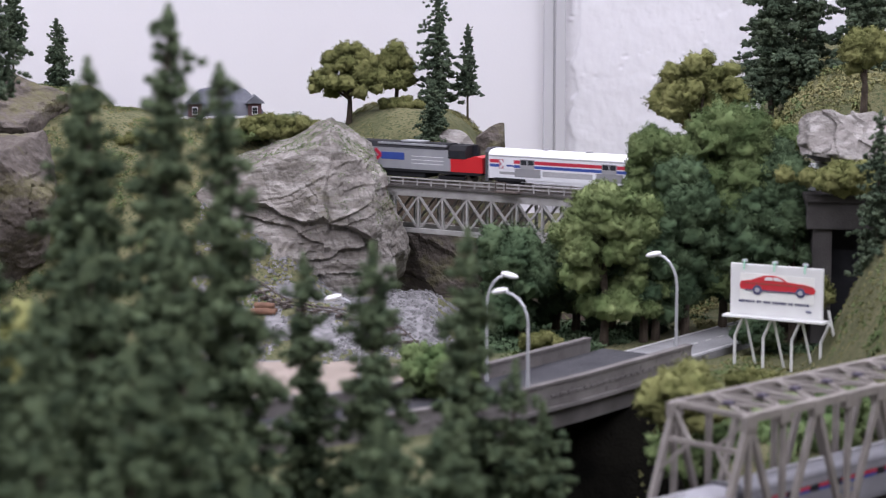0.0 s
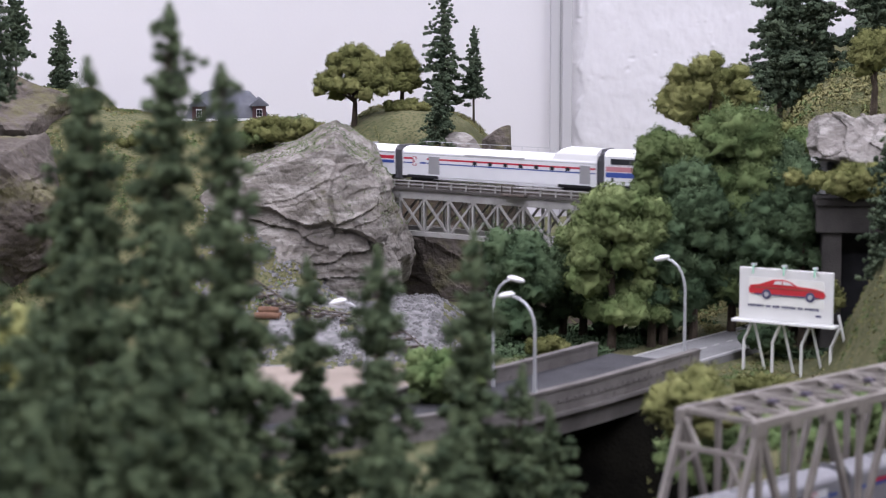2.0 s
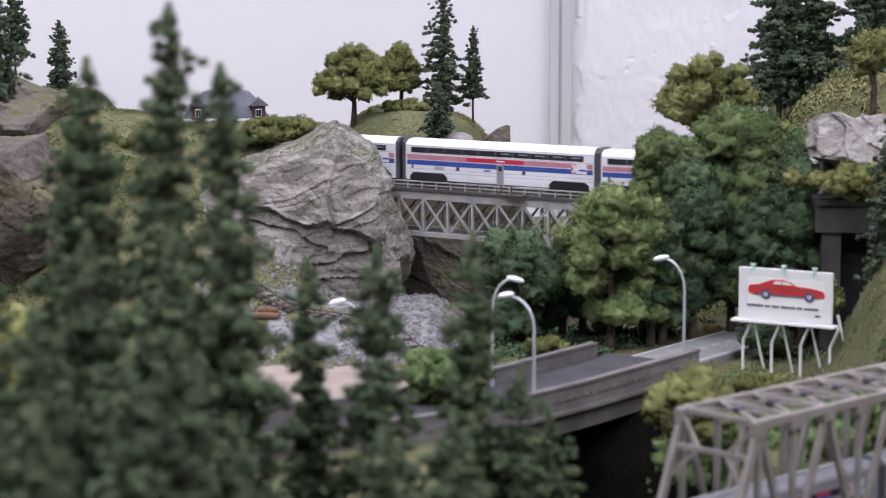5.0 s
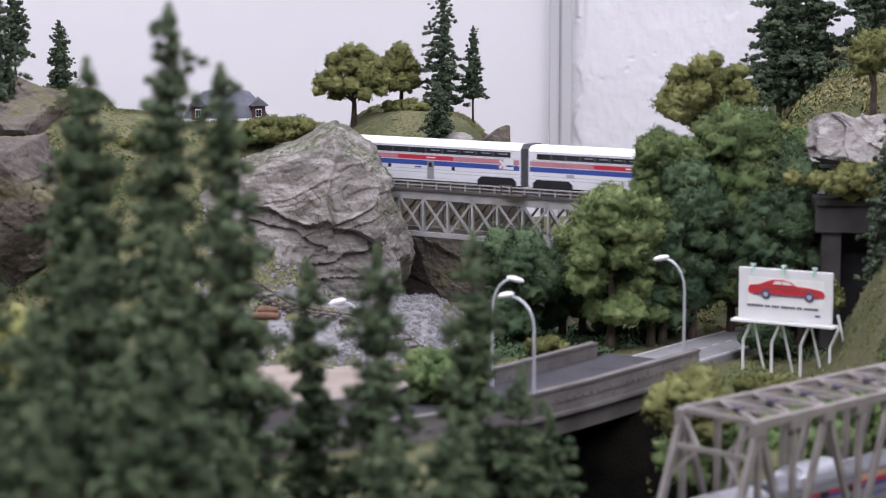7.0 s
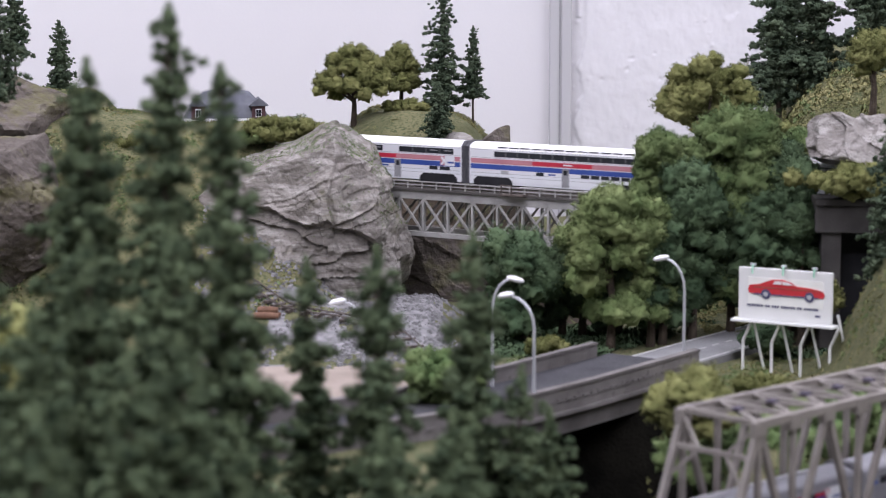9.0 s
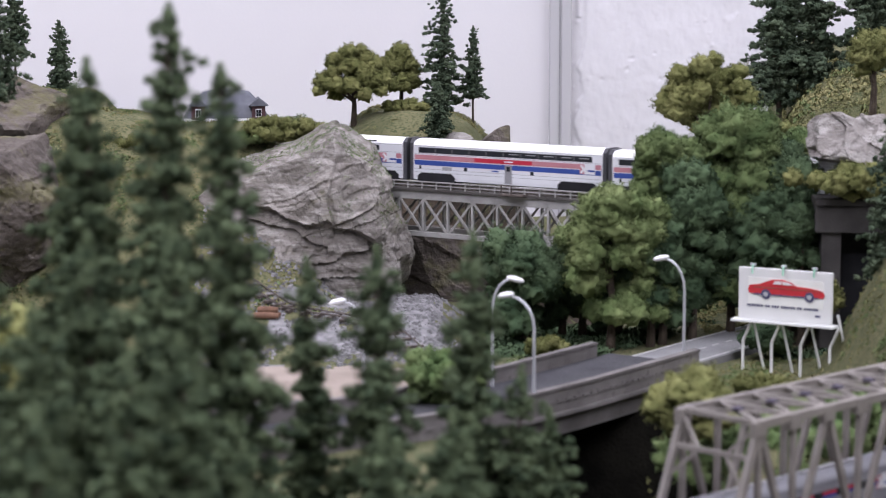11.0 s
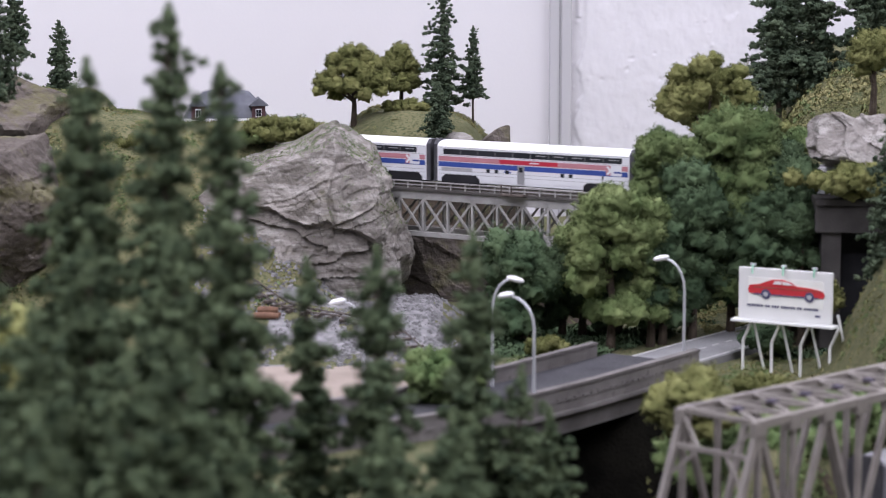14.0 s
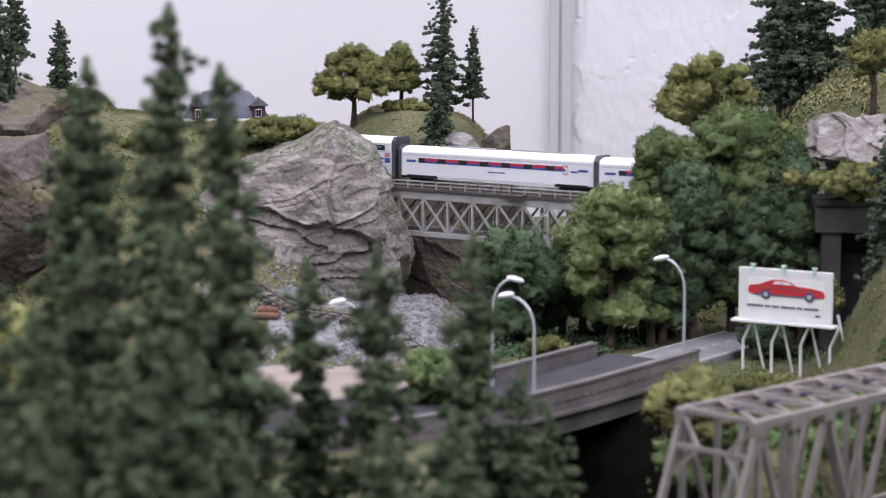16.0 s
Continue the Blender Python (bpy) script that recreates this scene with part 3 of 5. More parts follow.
def leafy_tree(name, at, h, lobes, clump, count, material, seed, label, trunk_r=0.0022, bark=BARK, group="", limbs=5, knob=2.6, fork_at=0.38):
    """A broad-leaved tree: forked trunk, and a crown of lobes ((x, y, z), radius) filled with leaf clumps near their skins."""
    rng = np.random.default_rng(seed)
    ob = thing(name, pose(*at), label, "tree" if "tree" in name else "bush", group)
    if trunk_r:
        fork = h * fork_at
        part("trunk", tube([(0, 0, -0.015), (0.001, 0, fork * 0.6), (0, 0.001, fork * 1.2)], [trunk_r * 1.5, trunk_r, trunk_r * 0.75], 8), bark, ob)
        for (lx, ly, lz), r in lobes[:limbs]:
            part("limb", tube([(0, 0, fork * 0.8), (lx * 0.45, ly * 0.45, fork + 0.35 * (lz - fork)), (lx, ly, lz + 0.3 * r)], [trunk_r * 0.75, trunk_r * 0.5, trunk_r * 0.2], 6), bark, ob)
    vol = np.array([r ** 2 for _, r in lobes])
    cs, sz, outs, verts, faces = [], [], [], [], []
    for li, ((c, r), k) in enumerate(zip(lobes, (vol / vol.sum() * count).astype(int))):
        shift = seed + 1.7 * li
        # a knobbly foam core
        n0 = len(verts)
        for u in BALL_V:
            q = r * (0.70 + 0.5 * fbm(u[0] * knob + shift, u[1] * knob, u[2] * knob, 4))
            verts.append((c[0] + u[0] * q, c[1] + u[1] * q, c[2] + 0.85 * u[2] * q))
        faces += [tuple(n0 + i for i in f) for f in BALL_F]
        # loose crumbs over it
        d = rng.normal(size=(k, 3))
        d /= np.linalg.norm(d, axis=1)[:, None]
        d[:, 2] = np.where(d[:, 2] < -0.6, -d[:, 2], d[:, 2])
        sub = np.array([fbm(p[0] * knob + shift, p[1] * knob, p[2] * knob, 4) for p in d])
        rad = r * (0.80 + 0.5 * sub) * rng.uniform(0.90, 1.10, k)
        cs.append(d * rad[:, None] * np.array([1, 1, 0.85]) + np.array(c))
        sz.append(clump * rng.uniform(0.4, 1.0, k))
        outs.append(d * 0.8)
    mesh_ob("foliage", verts, faces, material, ob, smooth=True)
    clump_mesh("crown", np.concatenate(cs), np.concatenate(sz), material, rng, ob, flat=0.9, leaves=12, leaf=0.36, outs=np.concatenate(outs))
    return ob


BALL_V, BALL_F = sphere_points(3)


def lobes_in(rng, sx, sy, sz, z0, n, r):
    """n crown lobes spread over an ellipsoid."""
    out = []
    for _ in range(n):
        d = Vector(rng.normal(size=3)).normalized() * rng.uniform(0.35, 1.0)
        out.append(((d.x * sx, d.y * sy, z0 + d.z * sz), r * rng.uniform(0.75, 1.2)))
    return out


def lobes_crown(rng, sx, sy, sz, z0, n, r):
    """Crown lobes under an umbrella: a dome whose rim hangs lower than its middle."""
    out = []
    for _ in range(n):
        a, k = rng.uniform(0, 6.283), math.sqrt(rng.uniform(0, 1))
        top = z0 + sz * (0.72 - 1.15 * k * k)
        out.append(((sx * k * math.cos(a), sy * k * math.sin(a), top - 0.35 * sz * rng.uniform(0, 1) * (1 - k)), r * rng.uniform(0.75, 1.15)))
    return out


def lobes_tall(rng, s, h, n, lo=0.16):
    """Crown billows filling a tree from low down to a rounded top."""
    out = [((0, 0, h - s * 0.46), s * 0.48)]
    for i in range(n):
        z = h * rng.uniform(lo, 0.92) if i % 3 else h - s * rng.uniform(0.45, 1.4)
        wide = s * 0.74 * min(1.0, 0.50 + 1.3 * (1 - z / h)) * math.sqrt(rng.uniform(0.1, 1.0))
        a = rng.uniform(0, 6.283)
        out.append(((wide * math.cos(a), 0.75 * wide * math.sin(a), min(z, h - s * 0.40)), s * 0.42 * rng.uniform(0.7, 1.2)))
    return out


def plant_conifers():
    near = []
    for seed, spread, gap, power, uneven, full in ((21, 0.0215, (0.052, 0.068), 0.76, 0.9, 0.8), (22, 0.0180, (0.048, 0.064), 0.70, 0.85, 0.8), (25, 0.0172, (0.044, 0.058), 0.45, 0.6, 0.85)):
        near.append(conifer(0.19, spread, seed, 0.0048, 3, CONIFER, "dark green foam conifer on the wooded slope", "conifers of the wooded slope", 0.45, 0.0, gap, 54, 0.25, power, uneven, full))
    # plan place, height of the tip, kind
    rows = [(-0.1032, 0.8, 0.2824, 0), (-0.1289, 0.82, 0.2621, 1), (-0.1394, 0.84, 0.2485, 2), (-0.0749, 0.79, 0.2615, 0), (-0.1141, 0.72, 0.2114, 2), (-0.0849, 0.74, 0.2103, 1), (-0.0733, 0.66, 0.1886, 2), (-0.1228, 0.66, 0.1957, 2), (-0.049, 0.86, 0.1843, 1), (-0.0253, 0.83, 0.1913, 2), (0.0108, 0.86, 0.1938, 1), (0.0234, 0.86, 0.142, 1), (0.0453, 0.88, 0.1207, 2), (-0.0269, 0.7, 0.1512, 2), (-0.091, 0.64, 0.1856, 1), (-0.0568, 0.66, 0.1564, 0), (0.0056, 0.72, 0.1515, 2), (-0.1101, 0.6, 0.18, 1), (-0.0091, 0.74, 0.1381, 0), (-0.1398, 0.7, 0.2107, 1)]
    placed = set()
    for i, (x, y, tip, k) in enumerate(rows):
        src = near[k]
        m = pose(x, y, tip - 0.19, 2 * math.sin(i * 3.1), 2 * math.cos(i * 1.7), i * 67)
        if k not in placed:
            src.matrix_basis = m
            placed.add(k)
        else:
            copy_thing(src, m)
    kinds = (  # height, reach, tuft, bare foot, label
        (0.060, 0.0135, 0.0024, 0.0, "small dark conifer on the grassy ridge"),
        (0.115, 0.0220, 0.0028, 0.08, "tall dark blue-green conifer behind the railway"),
        (0.066, 0.0110, 0.0022, 0.10, "slender dark conifer behind the railway"),
        (0.150, 0.0300, 0.0038, 0.0, "large dark conifer on the wooded hill"),
        (0.048, 0.0135, 0.0023, 0.0, "stout dark blue-green conifer beside the line"))
    far = [conifer(h, sp, 60 + i, c, 2, CONIFER_FAR, lab, "hill conifers", droop=0.30, bare=bare, gap=(0.036, 0.052), leaves=40, leaf=0.26, uneven=1.1, full=0.8) for i, (h, sp, c, bare, lab) in enumerate(kinds)]
    spots = [(0, -0.306, 1.81, 0.247), (0, -0.340, 1.80, 0.278), (1, 0.0005, 1.80, 0.278), (2, 0.0240, 1.80, 0.243), (4, -0.003, 1.69, 0.2050),
             (3, 0.247, 1.66, 0.332), (3, 0.272, 1.66, 0.345), (3, 0.308, 1.64, 0.340), (3, 0.264, 1.76, 0.348), (3, 0.335, 1.72, 0.35), (1, -0.262, 1.32, 0.312),
             (1, 0.258, 1.30, 0.209)]
    used = set()
    for i, (k, x, y, tip) in enumerate(spots):
        h = kinds[k][0]
        m = pose(x, y, tip - h, 0, 0, i * 53)
        if k not in used:
            far[k].matrix_basis = m
            used.add(k)
        else:
            copy_thing(far[k], m)


plant_conifers()


def plant_leafy():
    rng = np.random.default_rng(8)
    # olive trees on the mound
    leafy_tree("olive_tree", (-0.070, 1.76, 0.176), 0.058, lobes_crown(rng, 0.0298, 0.018, 0.0330, 0.0285, 60, 0.0082), 0.0016, 12000, OLIVE, 31, "olive-green foam tree with forked trunk on the mound", 0.0019, limbs=9, fork_at=0.22)
    leafy_tree("olive_tree", (-0.034, 1.80, 0.178), 0.055, lobes_crown(rng, 0.0155, 0.011, 0.0330, 0.0270, 34, 0.0075), 0.0016, 6000, OLIVE, 32, "olive-green foam tree on the mound", 0.0016)
    # the wood between road and railway
    for x, y, z, h, s, m, seed, lo, lab in (
            (0.1035, 1.38, 0.062, 0.0983, 0.0300, LIGHTGREEN, 41, 0.16, "bushy mid-green tree before the railway bridge"),
            (0.0760, 1.430, 0.062, 0.0520, 0.0200, DARKGREEN, 55, 0.05, "low dark green tree behind the road"),
            (0.1120, 1.430, 0.062, 0.0560, 0.0210, DARKGREEN, 56, 0.05, "low dark green tree behind the road"),
            (0.1290, 1.39, 0.062, 0.0900, 0.0190, LIGHTGREEN, 54, 0.14, "slim light green tree before the railway bridge"),
            (0.0510, 1.40, 0.062, 0.0700, 0.0310, DARKGREEN, 42, 0.14, "dark blue-green tree beside the road bridge"),
            (0.1355, 1.42, 0.064, 0.1290, 0.0215, MIDGREEN, 43, 0.10, "tall mid-green tree beside the railway bridge"),
            (0.1840, 1.43, 0.064, 0.1450, 0.0375, MIDGREEN, 44, 0.14, "tall spreading green tree at the foot of the hill"),
            (0.2200, 1.41, 0.064, 0.1120, 0.0250, DARKGREEN, 45, 0.10, "dark green tree beside the tunnel"),
            (0.1567, 1.405, 0.064, 0.1109, 0.0278, DARKGREEN, 46, 0.14, "dark green tree in the roadside wood"),
            (0.1960, 1.415, 0.064, 0.0911, 0.0300, DARKGREEN, 47, 0.14, "dark green tree in the roadside wood"),
            (0.1370, 1.395, 0.0637, 0.0695, 0.0260, DARKGREEN, 48, 0.10, "dark green undergrowth tree"),
            (0.0890, 1.43, 0.064, 0.0680, 0.0230, LIGHTGREEN, 49, 0.10, "small mid-green tree below the bridge"),
            (0.2230, 1.39, 0.064, 0.0853, 0.0171, DARKGREEN, 50, 0.10, "dark green tree beside the tunnel"),
            (0.1577, 1.43, 0.064, 0.1234, 0.0222, MIDGREEN, 51, 0.10, "tall green tree before the railway line"),
            (0.2110, 1.43, 0.064, 0.1200, 0.0250, DARKGREEN, 52, 0.10, "tall dark green tree before the hill"),
            (0.1980, 1.42, 0.064, 0.1300, 0.0220, MIDGREEN, 53, 0.14, "green tree before the hill")):
        leafy_tree("leafy_tree", (x, y, z), h, lobes_tall(rng, s, h, int(13 + 7 * h / s), lo), 0.0019, int(3.2e6 * h * s) + 1500, m, seed, lab, 0.0022, limbs=3)
    # olive trees over the tunnel
    leafy_tree("olive_tree", (0.175, 1.50, 0.150), 0.09, lobes_in(rng, 0.030, 0.014, 0.025, 0.056, 60, 0.0095), 0.0018, 9000, OLIVE, 51, "olive-green tree on the hill", 0.002)
    leafy_tree("olive_tree", (0.285, 1.50, 0.20), 0.05, lobes_in(rng, 0.015, 0.012, 0.013, 0.035, 22, 0.0085), 0.0019, 4000, OLIVE, 52, "olive-green tree beside the rock", 0.002)
    # bushes
    for x, y, z, sx, sy, sz, m, seed, lab in (
            (0.252, 1.372, 0.152, 0.038, 0.012, 0.0125, OLIVE, 61, "yellow-green hedge above the tunnel"),
            (0.1225, 1.100, 0.062, 0.0185, 0.013, 0.0185, OLIVE, 62, "olive-green bush at the bridge end"),
            (0.178, 1.20, 0.062, 0.020, 0.010, 0.007, OLIVE, 63, "olive-green bush before the sign"),
            (0.063, 1.36, 0.058, 0.012, 0.010, 0.006, OLIVE, 64, "olive-green bush beside the parapet"),
            (0.000, 1.20, 0.058, 0.018, 0.016, 0.018, MIDGREEN, 65, "bright green bush behind the road"),
            (0.232, 1.36, 0.085, 0.008, 0.008, 0.010, OLIVE, 66, "small olive bush beside the tunnel"),
            (0.196, 1.352, 0.060, 0.013, 0.008, 0.010, DARKGREEN, 67, "dark green bush behind the sign"),
            (0.150, 1.12, 0.030, 0.040, 0.020, 0.020, MIDGREEN, 68, "green bushes below the truss bridge"),
            (-0.110, 1.57, 0.171, 0.027, 0.012, 0.0090, OLIVE, 71, "low olive bush on the ridge beside the rock"),
            (-0.135, 1.57, 0.168, 0.014, 0.012, 0.005, MIDGREEN, 72, "low green bush on the ridge"),
            (-0.205, 1.56, 0.165, 0.020, 0.014, 0.006, OLIVE, 73, "low olive bush on the ridge"),
            (-0.030, 1.765, 0.176, 0.017, 0.010, 0.006, OLIVE, 74, "low olive bush on the mound"),
            (0.222, 1.53, 0.165, 0.018, 0.012, 0.013, OLIVE, 75, "olive scrub on the side of the hill"),
            (0.236, 1.50, 0.165, 0.018, 0.012, 0.012, MIDGREEN, 76, "green scrub on the side of the hill"),
            (-0.178, 0.97, 0.088, 0.020, 0.018, 0.034, OLIVE, 70, "tall olive bush on the wooded slope"),
            (0.200, 1.14, 0.040, 0.030, 0.020, 0.020, MIDGREEN, 69, "green bushes below the truss bridge")):
        leafy_tree("bush", (x, y, z), sz * 2, lobes_in(rng, sx * 1.15, sy * 1.15, sz * 0.75, sz * 0.85, int(18 + 12 * sx / sz), sz * 0.55), 0.0018, int(2000 + 900 * sx / sz), m, seed, lab, 0)


plant_leafy()


# ---- railway bridge ----
def deck_pose(s, z):
    x, y, a = track_point(s)
    return Matrix.Translation((x, y, z)) @ Matrix.Rotation(a + math.pi, 4, "Z")


def build_rail_bridge():
    """Deck truss; x runs along the line to the right, y across it."""
    br = thing("railway_bridge", deck_pose(0.0, TRACK_Z), "grey steel deck truss railway bridge with walkway railings", "bridge")
    x0, x1, half, panel = -0.175, 0.125, 0.0125, 0.0202
    top, bot = -0.0075, -0.0345
    for y in (-half, half):
        part("top_chord", box(((x0 + x1) / 2, y, top), (x1 - x0, 0.0022, 0.006), bevel=0.0003), STEEL_GREY, br)
        part("flange", box(((x0 + x1) / 2, y, top + 0.0034), (x1 - x0, 0.0036, 0.0008)), STEEL_GREY, br)
        part("bottom_chord", box(((x0 + x1) / 2, y, bot), (x1 - x0, 0.0026, 0.0034), bevel=0.0003), STEEL_GREY, br)
        x, k = x0 + 0.0017, 0
        while x < x1 - 0.002:
            part("post", beam((x, y, bot), (x, y, top), 0.0015, 0.0022), STEEL_GREY, br)
            if x + panel < x1:
                part("diagonal", beam((x, y - 0.0004, top - 0.002), (x + panel, y - 0.0004, bot + 0.001), 0.0011, 0.0015), STEEL_GREY, br)
                part("diagonal", beam((x, y + 0.0010, bot + 0.001), (x + panel, y + 0.0010, top - 0.002), 0.0011, 0.0015), STEEL_GREY, br)
            x, k = x + panel, k + 1
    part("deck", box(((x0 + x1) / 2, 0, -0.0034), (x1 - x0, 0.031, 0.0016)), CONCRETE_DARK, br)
    for y in (-0.0148, 0.0148):
        rl = part("railing", box(((x0 + x1) / 2, y, 0.0022), (x1 - x0, 0.0008, 0.0009)), STEEL_GREY, br)
        part("rail_bar", box(((x0 + x1) / 2, y, -0.0002), (x1 - x0, 0.0007, 0.0007)), STEEL_GREY, rl)
        for i in range(25):
            part("railing_post", box((x0 + 0.004 + i * 0.0119, y, -0.0003), (0.0009, 0.0009, 0.005)), STEEL_GREY, rl)
    pf = part("platform", box((0.0245, -0.0175, -0.0025), (0.018, 0.008, 0.0012)), TIE, br, "small dark refuge platform")
    for x in (0.0165, 0.0245):
        part("platform_post", box((x, -0.021, 0.001), (0.0007, 0.0007, 0.006)), TIE, pf)
    part("platform_rail", box((0.0205, -0.021, 0.004), (0.009, 0.0007, 0.0007)), TIE, pf)
    tr = thing("railway_track", Matrix.Identity(4), "dark-tied model railway track on the high line", "track")
    pts = [track_point(0.9 - 0.02 * i) for i in range(90)]
    for off in (-0.0047, 0.0047):
        bm = bmesh.new()
        last = None
        for x, y, a in pts:
            nx, ny = -math.sin(a), math.cos(a)
            c = [bm.verts.new((x + nx * (off + w), y + ny * (off + w), TRACK_Z + z)) for w, z in ((-0.0005, -0.0022), (-0.0005, 0), (0.0005, 0), (0.0005, -0.0022))]
            if last:
                for i in range(4):
                    bm.faces.new((last[i], last[(i + 1) % 4], c[(i + 1) % 4], c[i]))
            last = c
        bmesh.ops.recalc_face_normals(bm, faces=bm.faces)
        part("rail", bm, RAIL, tr)
    me = None
    for i in range(60):
        x, y, a = track_point(0.17 - 0.0052 * i)
        if me is None:
            t0 = part("tie", box((0, 0, 0), (0.0028, 0.018, 0.0013)), TIE, tr)
            me = t0.data
        else:
            t0 = new("tie", me)
            t0.parent = tr
        t0.matrix_basis = pose(x, y, TRACK_Z - 0.0029, 0, 0, math.degrees(a))


build_rail_bridge()


# ---- road ----
ROAD_LINE = [Vector(p) for p in ((-0.27, 1.03), (-0.19, 1.055), (-0.107, 1.097), (-0.02, 1.15), (0.045, 1.222), (0.085, 1.275), (0.125, 1.33), (0.160, 1.378), (0.195, 1.425), (0.225, 1.465))]


def road_at(t):
    """Plan place and heading along the road, t from 0 to 1, by a smooth curve."""
    n = len(ROAD_LINE) - 1
    i = min(int(t * n), n - 1)
    u = t * n - i
    p = [ROAD_LINE[max(0, min(n, i + k))] for k in (-1, 0, 1, 2)]
    f = lambda q: 0.5 * ((2 * p[1]) + (p[2] - p[0]) * q + (2 * p[0] - 5 * p[1] + 4 * p[2] - p[3]) * q * q + (3 * p[1] - p[0] - 3 * p[2] + p[3]) * q ** 3)
    d = f(min(1, u + 0.01)) - f(max(0, u - 0.01))
    return f(u), math.atan2(d.y, d.x)


def ribbon(t0, t1, n, section):
    """The (across, z) outline swept along the road."""
    bm = bmesh.new()
    last = None
    for i in range(n + 1):
        c, a = road_at(t0 + (t1 - t0) * i / n)
        nx, ny = -math.sin(a), math.cos(a)
        ring = [bm.verts.new((c.x + nx * w, c.y + ny * w, z)) for w, z in section]
        k = len(section)
        if last:
            for j in range(k):
                bm.faces.new((last[j], last[(j + 1) % k], ring[(j + 1) % k], ring[j]))
        else:
            bm.faces.new(ring[::-1])
        last = ring
    bm.faces.new(last)
    bmesh.ops.recalc_face_normals(bm, faces=bm.faces)
    return bm


def build_road():
    hw = 0.029
    left = 0.0155
    road = part("road", ribbon(0.64, 1, 50, ((-hw, ROAD_Z - 0.006), (-hw, ROAD_Z), (left, ROAD_Z), (left, ROAD_Z - 0.006))), ROAD_GREY)
    part("bridge_deck", ribbon(0, 0.665, 60, ((-hw + 0.0002, ROAD_Z - 0.005), (-hw + 0.0002, ROAD_Z + 0.0005), (hw - 0.0002, ROAD_Z + 0.0005), (hw - 0.0002, ROAD_Z - 0.005))), ASPHALT, road)
    tagged(road, "grey two-lane model road with worn white lines", "road", kind="structure")
    for w in (-hw + 0.003, left - 0.002):
        part("edge_line", ribbon(0.66, 1, 40, ((w - 0.0006, ROAD_Z + 0.0001), (w - 0.0006, ROAD_Z + 0.0004), (w + 0.0006, ROAD_Z + 0.0004), (w + 0.0006, ROAD_Z + 0.0001))), LINE_WHITE, road)
    for i in range(10):
        t = 0.69 + i * 0.03
        part("lane_mark", ribbon(t, t + 0.014, 3, ((-0.0075, ROAD_Z + 0.0001), (-0.0075, ROAD_Z + 0.0004), (-0.0063, ROAD_Z + 0.0004), (-0.0063, ROAD_Z + 0.0001))), LINE_WHITE, road)
    br = thing("road_bridge", Matrix.Identity(4), "weathered concrete road bridge with solid parapets", "bridge")
    t1 = 0.665
    for sgn, lab in ((-1, 1), (1, 0)):
        w0, w1 = sgn * hw, sgn * (hw + 0.0035)
        e = t1 if sgn < 0 else 0.64
        p = part("parapet", ribbon(0, e, 50, ((w0, ROAD_Z - 0.004), (w0, ROAD_Z + 0.0078), (w1, ROAD_Z + 0.0078), (w1, ROAD_Z - 0.004))), CONCRETE, br)
        part("coping", ribbon(0, e, 50, ((w0 - sgn * 0.0006, ROAD_Z + 0.0079), (w0 - sgn * 0.0006, ROAD_Z + 0.0094), (w1 + sgn * 0.0006, ROAD_Z + 0.0094), (w1 + sgn * 0.0006, ROAD_Z + 0.0079))), CONCRETE, p)
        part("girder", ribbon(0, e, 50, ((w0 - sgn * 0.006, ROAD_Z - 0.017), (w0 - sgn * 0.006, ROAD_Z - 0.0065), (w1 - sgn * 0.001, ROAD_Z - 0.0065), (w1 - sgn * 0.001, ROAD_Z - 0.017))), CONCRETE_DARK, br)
        part("ledge", ribbon(0, e, 50, ((w0, ROAD_Z - 0.0062), (w0, ROAD_Z - 0.0042), (w1 + sgn * 0.002, ROAD_Z - 0.0042), (w1 + sgn * 0.002, ROAD_Z - 0.0062))), CONCRETE, br)
    # worn pale blocks along the outer face of the near parapet
    for i in range(34):
        t = 0.30 + i * 0.0105
        part("joint_block", ribbon(t, t + 0.0062, 2, ((-hw - 0.0034, ROAD_Z + 0.0012), (-hw - 0.0034, ROAD_Z + 0.0026), (-hw - 0.0041, ROAD_Z + 0.0026), (-hw - 0.0041, ROAD_Z + 0.0012))), CONCRETE, br)
    return road


build_road()


def street_lamp(x, y, z, h, reach, heading):
    """A tapered mast with a curved arm and an oval head."""
    ob = thing("street_lamp", pose(x, y, z, 0, 0, heading), "grey street lamp with curved arm and white head", "street lamp", "road lamps")
    part("base", box((0, 0, 0.003), (0.0022, 0.0022, 0.006), bevel=0.0003), POLE, ob)
    part("mast", tube([(0, 0, 0.005), (0, 0, h * 0.45), (0, 0, h * 0.72)], [0.00105, 0.0009, 0.0008], 8), POLE, ob)
    arc = [(reach * (1 - math.cos(a)), 0, h * 0.72 + (h * 0.28 - 0.001) * math.sin(a)) for a in (0, 0.3, 0.6, 0.9, 1.2, 1.5)]
    part("arm", tube(arc, 0.00078, 8), POLE, ob)
    bm = bmesh.new()
    bmesh.ops.create_uvsphere(bm, u_segments=12, v_segments=8, radius=1.0, matrix=Matrix.Translation((reach + 0.0022, 0, h - 0.0008)) @ Matrix.Rotation(0.25, 4, "Y") @ Matrix.Diagonal((0.0052, 0.0024, 0.0017, 1)))
    part("lamp_head", bm, LAMP_WHITE, ob, "white oval lamp head", smooth=True)
    return ob


street_lamp(0.0482, 1.178, 0.058, 0.0630, 0.015, 150)
street_lamp(0.0275, 1.240, 0.058, 0.0640, 0.0105, -8)
street_lamp(0.1410, 1.305, 0.055, 0.0690, 0.0125, 155)
street_lamp(-0.045, 1.26, 0.056, 0.050, 0.0125, 178)


